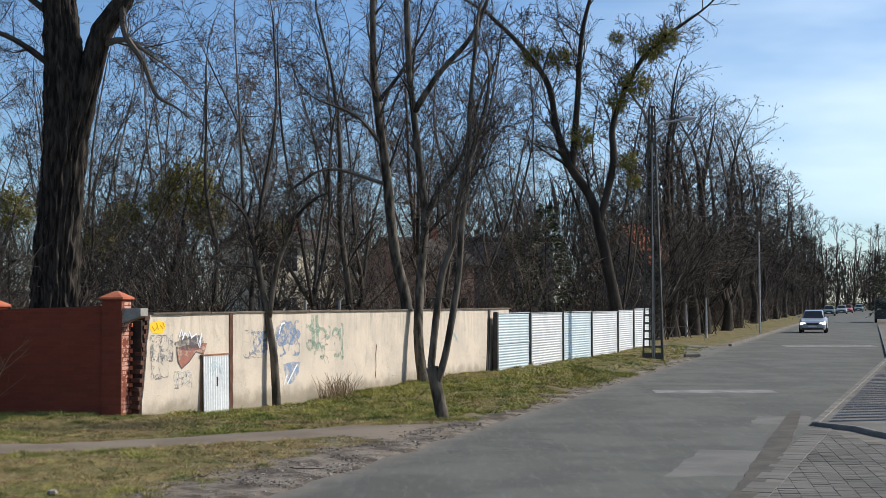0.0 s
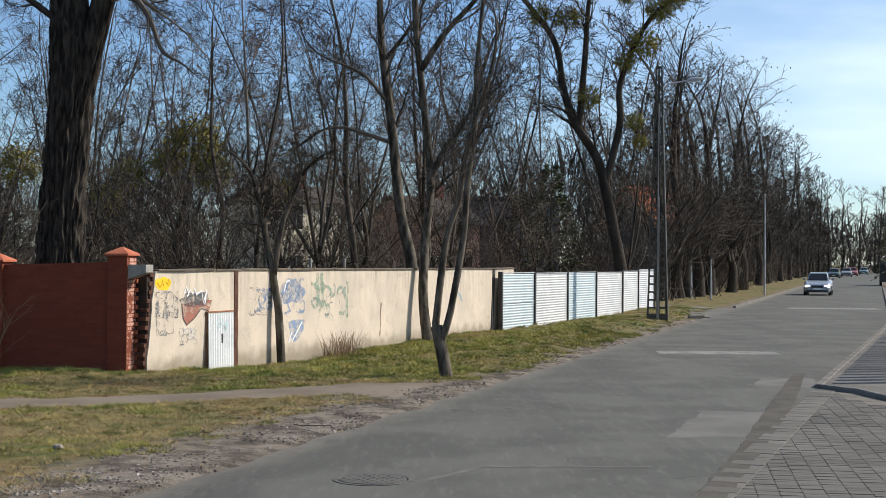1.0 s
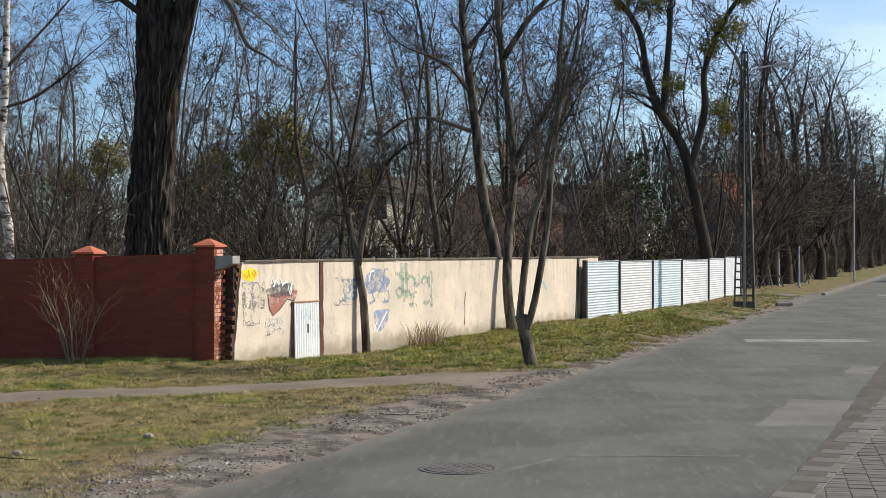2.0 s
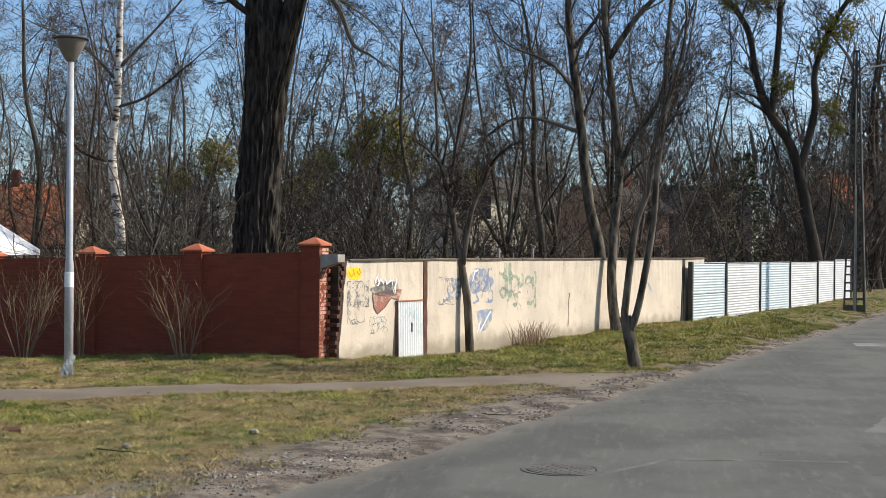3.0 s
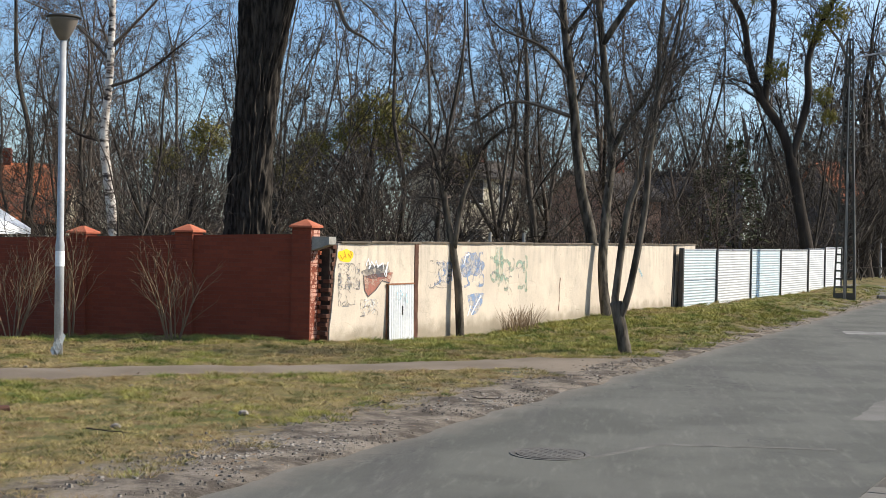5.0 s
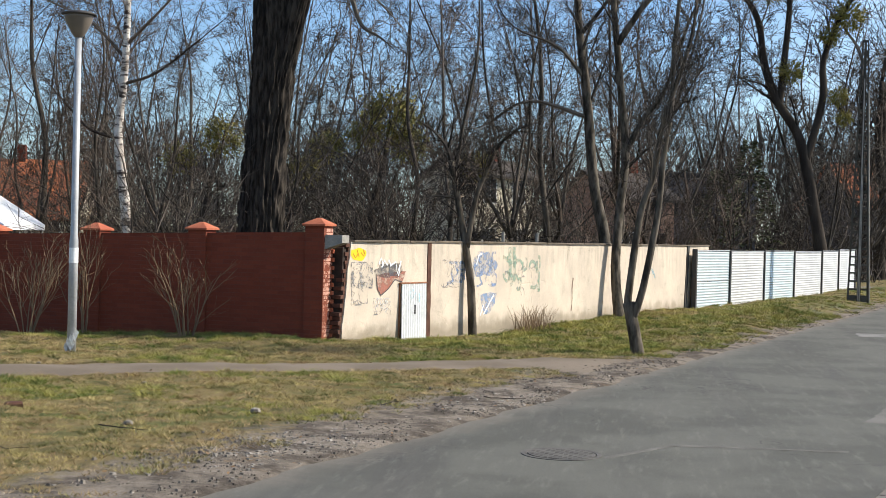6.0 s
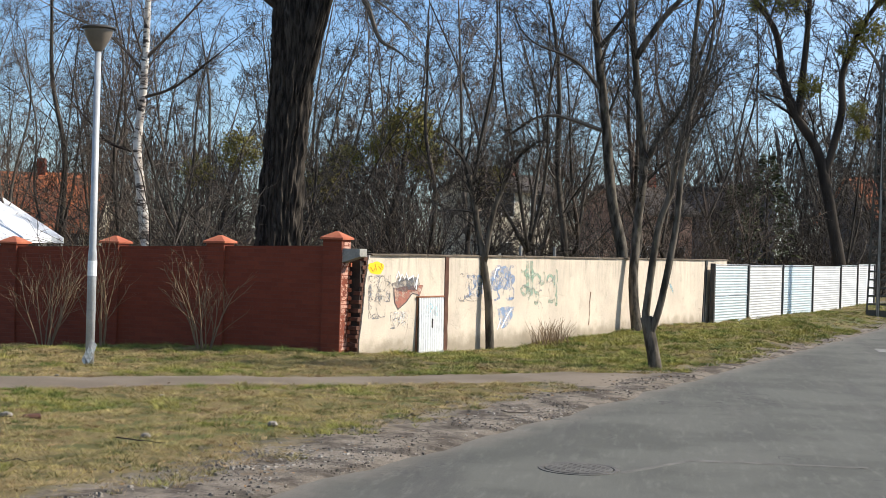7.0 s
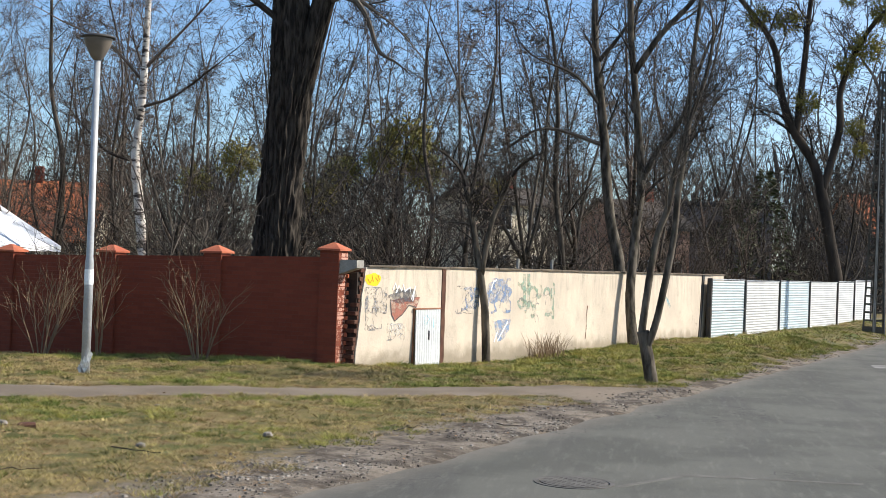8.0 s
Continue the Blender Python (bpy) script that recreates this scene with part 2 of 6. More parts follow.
def asphalt():
    m, nt, bsdf, vec = start("worn_asphalt", 0.85, spec=0.35)
    fine, mid = noise_node(nt, vec, 60.0, 6.0, 0.7), noise_node(nt, vec, 0.55, 5.0)
    along = noise_node(nt, stretch(nt, vec, (1.0, 0.12, 1.0)), 1.2, 4.0)
    colour = blend(nt, "MIX", (0.075, 0.073, 0.06), (0.105, 0.102, 0.085), ramp(nt, mid, 0.4, 0.6))
    colour = blend(nt, "MIX", colour, (0.058, 0.054, 0.048), math_node(nt, "MULTIPLY", ramp(nt, along, 0.5, 0.72), 0.6))
    dusty = ramp(nt, noise_node(nt, stretch(nt, vec, (1.0, 0.13, 1.0)), 1.3, 8.0, 0.7), 0.52, 0.72)
    colour = blend(nt, "MIX", colour, (0.125, 0.115, 0.1), math_node(nt, "MULTIPLY", dusty, 0.55))
    cell = nt.nodes.new("ShaderNodeTexVoronoi")
    cell.feature = "DISTANCE_TO_EDGE"
    cell.inputs["Scale"].default_value = 0.32
    warp = nt.nodes.new("ShaderNodeTexNoise")
    warp.inputs["Scale"].default_value, warp.inputs["Detail"].default_value = 0.9, 6.0
    nt.links.new(vec, warp.inputs["Vector"])
    moved = nt.nodes.new("ShaderNodeVectorMath")
    moved.operation = "MULTIPLY_ADD"
    nt.links.new(warp.outputs["Color"], moved.inputs[0])
    moved.inputs[1].default_value = (3.0, 3.0, 0.0)
    nt.links.new(vec, moved.inputs[2])
    nt.links.new(moved.outputs[0], cell.inputs["Vector"])
    across = nt.nodes.new("ShaderNodeVectorMath")
    across.operation = "DOT_PRODUCT"
    across.inputs[1].default_value = (-0.958, 0.287, 0.0)
    nt.links.new(vec, across.inputs[0])
    verge = math_node(nt, "ADD", math_node(nt, "SUBTRACT", across.outputs["Value"], -0.958 + 24.1 * 0.287), math_node(nt, "MULTIPLY", noise_node(nt, vec, 1.6, 7.0, 0.7), 0.9))
    colour = blend(nt, "MIX", colour, (0.165, 0.142, 0.115), math_node(nt, "MULTIPLY", ramp(nt, verge, 0.0, 0.62), 0.75))
    speck = ramp(nt, noise_node(nt, stretch(nt, vec, (1.0, 0.14, 1.0)), 9.0, 7.0, 0.8), 0.5, 0.68)
    colour = blend(nt, "MIX", colour, (0.165, 0.158, 0.135), math_node(nt, "MULTIPLY", speck, 0.5))
    crack = math_node(nt, "MULTIPLY", ramp(nt, cell.outputs["Distance"], 0.006, 0.001), ramp(nt, noise_node(nt, vec, 0.4), 0.5, 0.6))
    colour = blend(nt, "MIX", colour, (0.03, 0.028, 0.026), math_node(nt, "MULTIPLY", crack, 0.6))
    colour = blend(nt, "MULTIPLY", colour, blend(nt, "MIX", (0.45,) * 3, (1.5,) * 3, fine), 0.9)
    nt.links.new(colour, bsdf.inputs["Base Color"])
    bump(nt, bsdf, fine, 0.5, 0.006)
    return m


M_ASPHALT = asphalt()
M_PATCH = surface("pale_asphalt_patch", (0.18, 0.17, 0.152), (0.135, 0.127, 0.113), 1.0, 50.0, 0.85, relief=0.4)
M_GRIT = surface("gutter_grit", (0.112, 0.1, 0.083), (0.082, 0.075, 0.064), 2.5, 60.0, 0.95, relief=0.6)
M_LINE = surface("worn_road_paint", (0.27, 0.26, 0.24), (0.17, 0.163, 0.15), 2.0, 40.0, 0.8, relief=0.3)
M_PATH = surface("footpath_asphalt", (0.21, 0.17, 0.13), (0.16, 0.128, 0.096), 0.8, 40.0, 0.9, relief=0.4, dirt=(0.17, 0.13, 0.085), dirt_at=(0.55, 0.8))


# ---- mesh helpers ----
class Shape:
    """Collects points and faces of one mesh."""

    def __init__(self):
        self.v, self.f, self.n = [], [], 0

    def add(self, verts, faces):
        self.v.extend(verts)
        self.f.extend(tuple(i + self.n for i in face) for face in faces)
        self.n += len(verts)

    def box(self, lo, hi, m=None, taper=1.0):
        pts = [Vector((x, y, z)) for z in (lo[2], hi[2]) for y in (lo[1], hi[1]) for x in (lo[0], hi[0])]
        if taper != 1.0:
            cx, cy = (lo[0] + hi[0]) / 2, (lo[1] + hi[1]) / 2
            for p in pts[4:]:
                p.x, p.y = cx + (p.x - cx) * taper, cy + (p.y - cy) * taper
        if m:
            pts = [m @ p for p in pts]
        self.add([tuple(p) for p in pts], [(0, 2, 3, 1), (4, 5, 7, 6), (0, 1, 5, 4), (2, 6, 7, 3), (0, 4, 6, 2), (1, 3, 7, 5)])

    def soft_box(self, lo, hi, b, m=None):
        """A box with its upper edges chamfered by b."""
        x0, y0, z0, x1, y1, z1 = *lo, *hi
        rings = [(0, z0), (0, z1 - b), (b, z1)]
        pts = []
        for inset, z in rings:
            pts += [Vector(p) for p in ((x0 + inset, y0 + inset, z), (x1 - inset, y0 + inset, z), (x1 - inset, y1 - inset, z), (x0 + inset, y1 - inset, z))]
        faces = [(8, 9, 10, 11), (3, 2, 1, 0)]
        for k in (0, 4):
            faces += [(k + i, k + (i + 1) % 4, k + 4 + (i + 1) % 4, k + 4 + i) for i in range(4)]
        self.add([tuple(m @ p if m else p) for p in pts], faces)

    def tube(self, pts, radii, sides=5, cap=True, wobble=None):
        k = len(pts)
        ring0 = self.n
        prev = None
        verts = []
        for i, p in enumerate(pts):
            a, b = pts[max(i - 1, 0)], pts[min(i + 1, k - 1)]
            dx, dy, dz = b[0] - a[0], b[1] - a[1], b[2] - a[2]
            l = math.sqrt(dx * dx + dy * dy + dz * dz) or 1.0
            dx, dy, dz = dx / l, dy / l, dz / l
            if prev is None:
                prev = (0.0, 1.0, 0.0) if abs(dy) < 0.8 else (1.0, 0.0, 0.0)
            d = prev[0] * dx + prev[1] * dy + prev[2] * dz
            ux, uy, uz = prev[0] - d * dx, prev[1] - d * dy, prev[2] - d * dz
            l = math.sqrt(ux * ux + uy * uy + uz * uz) or 1.0
            ux, uy, uz = ux / l, uy / l, uz / l
            prev = (ux, uy, uz)
            wx, wy, wz = dy * uz - dz * uy, dz * ux - dx * uz, dx * uy - dy * ux
            for j in range(sides):
                ang = 6.2831853 * j / sides
                r = radii[i] * (wobble(i, j, ang, p) if wobble else 1.0)
                c, s = r * math.cos(ang), r * math.sin(ang)
                verts.append((p[0] + c * ux + s * wx, p[1] + c * uy + s * wy, p[2] + c * uz + s * wz))
        faces = []
        for i in range(k - 1):
            o = i * sides
            faces += [(o + j, o + (j + 1) % sides, o + sides + (j + 1) % sides, o + sides + j) for j in range(sides)]
        if cap:
            faces += [tuple(range((k - 1) * sides, k * sides)), tuple(reversed(range(sides)))]
        self.add(verts, faces)

    def lathe(self, profile, sides=20, centre=(0, 0, 0)):
        verts = [(centre[0] + r * math.cos(6.2831853 * j / sides), centre[1] + r * math.sin(6.2831853 * j / sides), centre[2] + z) for r, z in profile for j in range(sides)]
        k = len(profile)
        faces = [(i * sides + j, i * sides + (j + 1) % sides, (i + 1) * sides + (j + 1) % sides, (i + 1) * sides + j) for i in range(k - 1) for j in range(sides)]
        faces += [tuple(range((k - 1) * sides, k * sides)), tuple(reversed(range(sides)))]
        self.add(verts, faces)

    def mesh(self, name, material, smooth=False):
        me = bpy.data.meshes.new(name)
        me.from_pydata(self.v, [], self.f)
        me.materials.append(material)
        if smooth:
            me.polygons.foreach_set("use_smooth", [True] * len(me.polygons))
        me.update()
        return me


def part(name, shape, material, parent=None, label="", smooth=False):
    ob = new(name, shape.mesh(name, material, smooth) if isinstance(shape, Shape) else shape)
    ob.parent = parent
    if label:
        ob["label"] = label
    return ob


def empty(name, x=0.0, y=0.0, z=0.0, turn=0.0):
    ob = new(name)
    ob.empty_display_size = 0.2
    ob.matrix_basis = pose(x, y, z, 0, 0, turn)
    return ob


def smooth(x, a, b):
    k = min(1.0, max(0.0, (x - a) / (b - a)))
    return k * k * (3 - 2 * k)


# ---- the lie of the land ----
def lateral(x, y):
    """Metres to the left of the road's left edge."""
    return (x - 1.0) * -0.958 + (y - 24.1) * 0.287


def left_edge(y):
    return 1.0 + 0.3 * (y - 24.1)


def right_edge(y):
    return 2.98 + 0.355 * (y - 14.7) if y < 50 else 15.51 + 0.3 * (y - 50)


FOOT = [(22.0, 0.0), (25.0, 0.03), (27.5, -0.08), (30.0, -0.1), (35.5, 0.04), (41.0, 0.03), (50.0, 0.07), (58.0, 0.14), (75.0, 0.1), (100.0, 0.0), (2000.0, 0.0)]


PATH_TOP = ((-40, -16, -8.68, -6.66, -4.39, -1.9, -0.1, 1.0), (4.0, 15.4, 18.95, 20.16, 21.39, 22.62, 23.8, 24.5))
PATH_LOW = ((-38.9, -15.3, -8.1, -6.2, -4.1, -1.85, -0.6, 0.3), (2.8, 14.2, 17.64, 18.77, 20.01, 21.2, 21.3, 21.6))


def off_path(x, y):
    """0 on the footpath, 1 a hand's width and more beside it."""
    if x > 1.3:
        return 1.0
    top, low = float(np.interp(x, *PATH_TOP)), float(np.interp(x, *PATH_LOW))
    return smooth(max(low - y, y - top), 0.05, 0.35)


def height(x, y):
    s = lateral(x, y)
    if s < 0.0:
        return -0.05
    foot = float(np.interp(y, [p[0] for p in FOOT], [p[1] for p in FOOT]))
    z = foot * smooth(s, 0.4, 3.0) - 0.028 * smooth(-x, 5.5, 13.0) * 7.0 * smooth(y, 19.0, 26.0)
    z += 0.045 * noise.noise((x * 0.35, y * 0.35, 0.0)) * smooth(s, 0.5, 2.0) + 0.02 * noise.noise((x * 1.7, y * 1.7, 3.0)) * smooth(s, 0.1, 0.8)
    z += 0.12 * smooth(s, 0.6, 1.8) * smooth(3.6 - s, 0.0, 1.8) * smooth(y, 27.0, 33.0) * smooth(62 - y, 0, 8)
    z += 0.07 * smooth(-x, 4.9, 6.2) * smooth(y, 22.6, 24.4)
    if s < 30 and 8 < y < 70:
        lump = 0.03 * noise.noise((x * 1.1, y * 1.1, 9.0)) + 0.034 * noise.noise((x * 2.6, y * 2.6, 21.0))
        z += lump * smooth(s, 0.15, 1.0) * off_path(x, y) * (1.6 if y > 25 else 1.0)
    return z - 0.05 * (1 - smooth(s, 0.0, 0.25)) - 0.012


def ground_material():
    m, nt, bsdf, vec = start("verge_ground", 0.95, spec=0.15)
    dot = nt.nodes.new("ShaderNodeVectorMath")
    dot.operation = "DOT_PRODUCT"
    dot.inputs[1].default_value = (-0.958, 0.287, 0.0)
    nt.links.new(vec, dot.inputs[0])
    s = math_node(nt, "SUBTRACT", dot.outputs["Value"], -0.958 + 24.1 * 0.287)
    fine, mid, wide = noise_node(nt, vec, 42.0, 8.0, 0.8), noise_node(nt, vec, 2.2, 6.0, 0.65), noise_node(nt, vec, 0.45, 4.0)
    grass = blend(nt, "MIX", (0.1, 0.088, 0.036), (0.2, 0.15, 0.07), ramp(nt, mid, 0.36, 0.62))
    grass = blend(nt, "MIX", grass, (0.085, 0.098, 0.03), ramp(nt, wide, 0.5, 0.66))
    soil = blend(nt, "MIX", (0.075, 0.061, 0.048), (0.23, 0.193, 0.153), ramp(nt, noise_node(nt, vec, 1.7, 8.0, 0.72), 0.38, 0.62))
    edge = math_node(nt, "ADD", s, math_node(nt, "MULTIPLY", math_node(nt, "SUBTRACT", mid, 0.5), 2.6))
    apart = nt.nodes.new("ShaderNodeSeparateXYZ")
    nt.links.new(vec, apart.inputs[0])
    edge = math_node(nt, "ADD", edge, math_node(nt, "MULTIPLY", ramp(nt, apart.outputs["Y"], 22.5, 25.5), 0.75))
    colour = blend(nt, "MIX", soil, grass, ramp(nt, edge, 1.2, 1.9))
    colour = blend(nt, "MIX", colour, (0.17, 0.115, 0.065), math_node(nt, "MULTIPLY", ramp(nt, noise_node(nt, vec, 1.1, 6.0, 0.7), 0.58, 0.72), 0.8))
    colour = blend(nt, "MULTIPLY", colour, blend(nt, "MIX", (0.25,) * 3, (1.7,) * 3, fine), 1.0)
    nt.links.new(colour, bsdf.inputs["Base Color"])
    bump(nt, bsdf, math_node(nt, "ADD", fine, mid), 0.8, 0.018)
    return m


M_GROUND = ground_material()


def build_ground():
    xs = np.concatenate([[-2500, -900, -400, -200, -110, -70, -50, -38, -30, -24, -20, -17], np.arange(-15, 14.1, 0.16), [16, 18, 21, 25, 30, 38, 50, 70, 100, 160, 260, 500, 1000, 2500]])
    ys = np.concatenate([[-2500, -600, -200, -60, -20, -5, 4], np.arange(9, 40, 0.16), np.arange(40, 62, 0.3), [63, 65, 68, 72, 77, 83, 90, 100, 115, 135, 160, 200, 260, 350, 600, 1200, 2500]])
    g = Shape()
    nx = len(xs)
    g.v = [(float(x), float(y), height(float(x), float(y))) for y in ys for x in xs]
    g.f = [(j * nx + i, j * nx + i + 1, (j + 1) * nx + i + 1, (j + 1) * nx + i) for j in range(len(ys) - 1) for i in range(nx - 1)]
    tagged(part("ground", g, M_GROUND, smooth=True), "rough winter verge of patchy grass and bare soil", "ground", kind="structure")


build_ground()


def strip(left, right, top, skirt):
    """A slab between two lines of (x, y), with a skirt down its sides."""
    g = Shape()
    k = len(left)
    g.v = [(x, y, top) for x, y in left] + [(x, y, top) for x, y in right] + [(x, y, top - skirt) for x, y in left] + [(x, y, top - skirt) for x, y in right]
    g.f = [(i, k + i, k + i + 1, i + 1) for i in range(k - 1)] + [(i + 1, 2 * k + i + 1, 2 * k + i, i) for i in range(k - 1)] + [(k + i, 3 * k + i, 3 * k + i + 1, k + i + 1) for i in range(k - 1)]
    return g


def build_road():
    ys = np.concatenate([np.arange(-40, 8, 4.0), np.arange(8, 60, 0.2), np.arange(60, 340, 5.0)])
    left = [(left_edge(y) + 0.14 * noise.noise((0.0, y * 0.9, 7.0)) + 0.07 * noise.noise((0.0, y * 3.1, 2.0)), float(y)) for y in ys]
    right = [(right_edge(y), float(y)) for y in ys]
    tagged(part("road", strip(left, right, 0.0, 0.1), M_ASPHALT), "worn grey asphalt street with frayed edge", "road", kind="structure")
    # pale repairs and worn cross lines lie as thin skins on the asphalt
    def skin(name, corners, material, label, top=0.0022, rough=1.0):
        g = Shape()
        ring = []
        for a, b in zip(corners, corners[1:] + corners[:1]):
            for k in range(24):
                x, y = a[0] + (b[0] - a[0]) * k / 24, a[1] + (b[1] - a[1]) * k / 24
                ring.append((x + rough * (0.06 * noise.noise((x * 2, y * 2, 1.0)) + 0.05 * noise.noise((x * 9, y * 9, 3.0))), y + rough * (0.12 * noise.noise((x * 2, y * 2, 5.0)) + 0.09 * noise.noise((x * 8, y * 8, 9.0)))))
        k = len(ring)
        mx, my = sum(x for x, y in ring) / k, sum(y for x, y in ring) / k
        g.add([(x, y, top) for x, y in ring] + [(x + 0.02 * (1 if x > mx else -1), y + 0.04 * (1 if y > my else -1), -0.003) for x, y in ring], [tuple(range(k))] + [(i, k + i, k + (i + 1) % k, (i + 1) % k) for i in range(k)])
        tagged(part(name, g, material), label, "road repair", kind="structure")
    skin("road_patch", [(2.5, 16.4), (3.75, 16.5), (4.6, 19.2), (3.5, 19.4)], M_PATCH, "pale asphalt repair beside the kerb")
    skin("road_patch", [(5.0, 23.3), (6.0, 23.3), (6.35, 24.9), (5.5, 24.95)], M_PATCH, "pale asphalt repair beside the kerb")
    skin("road_line", [(4.7, 31.5), (7.35, 31.5), (7.4, 32.5), (4.75, 32.5)], M_LINE, "worn pale line across the asphalt")
    skin("road_seam", [(-0.25, 12.9), (0.35, 13.87), (2.0, 13.97), (2.02, 14.06), (0.35, 13.98), (-0.28, 13.0)], surface("asphalt_seam", (0.165, 0.156, 0.138), (0.115, 0.108, 0.095), 3.0, 50.0, 0.85, relief=0.4), "faint pale seam across the asphalt", rough=0.3)
    skin("gutter_dirt", [(2.0, 11.8), (3.38, 16.2), (4.66, 20.6), (6.3, 26.0), (6.5, 26.0), (5.02, 20.6), (3.66, 16.2), (2.27, 11.8)], M_GRIT, "thin strip of sandy grit beside the kerb", 0.0062, 0.35)
    skin("road_line", [(15.2, 63.2), (19.3, 63.2), (19.5, 65.2), (15.4, 65.2)], M_LINE, "worn pale line across the asphalt")


build_road()


def build_path():
    ctrl_a = [(-40.0, 4.0), (-16.0, 15.4), (-8.68, 18.95), (-6.66, 20.16), (-4.39, 21.39), (-1.9, 22.62), (-0.1, 23.8), (1.25, 24.6)]
    ctrl_b = [(-38.9, 2.8), (-15.3, 14.2), (-8.1, 17.64), (-6.2, 18.77), (-4.1, 20.01), (-1.85, 21.2), (-0.5, 21.0), (0.6, 21.7)]
    g = Shape()
    for k in range(len(ctrl_a) - 1):
        n = 14
        for i in range(n + (k == len(ctrl_a) - 2)):
            f = i / n
            a = Vector(ctrl_a[k]).lerp(Vector(ctrl_a[k + 1]), f)
            b = Vector(ctrl_b[k]).lerp(Vector(ctrl_b[k + 1]), f)
            a += Vector((0, 0.14 * noise.noise((a.x * 1.3, 0, 1)) + 0.06 * noise.noise((a.x * 5, 0, 2))))
            b += Vector((0, 0.14 * noise.noise((b.x * 1.3, 0, 8)) + 0.06 * noise.noise((b.x * 5, 0, 9))))
            for j in range(5):
                p = a.lerp(b, j / 4)
                over = 0.3 + 0.3 * noise.noise((p.y * 2.0, 3.0, 0.0)) - lateral(p.x, p.y)
                if over > 0:
                    p = p + Vector((-0.958, 0.287)) * over
                worn = smooth(lateral(p.x, p.y) + 0.5 * noise.noise((p.x * 2, p.y * 2, 5.0)), 0.45, 1.3)
                g.v.append((p.x, p.y, height(p.x, p.y) + (0.016 if 0 < j < 4 else 0.003) * worn - 0.03 * (1 - worn)))
    rows = len(g.v) // 5
    g.f = [(r * 5 + j, r * 5 + 5 + j, r * 5 + 6 + j, r * 5 + 1 + j) for r in range(rows - 1) for j in range(4)]
    g.f = [tuple(reversed(f)) for f in g.f]
    tagged(part("footpath", g, M_PATH, smooth=True), "narrow worn asphalt footpath through the verge", "path", kind="structure")


build_path()

# ---- walls ----
W0, WU, WN = Vector((-5.13, 25.1)), Vector((0.3714, 0.9285)), Vector((0.9285, -0.3714))
WALL = Matrix(((WU.x, -WN.x, 0, W0.x), (WU.y, -WN.y, 0, W0.y), (0, 0, 1, 0), (0, 0, 0, 1)))  # x along the wall, y into it, z up


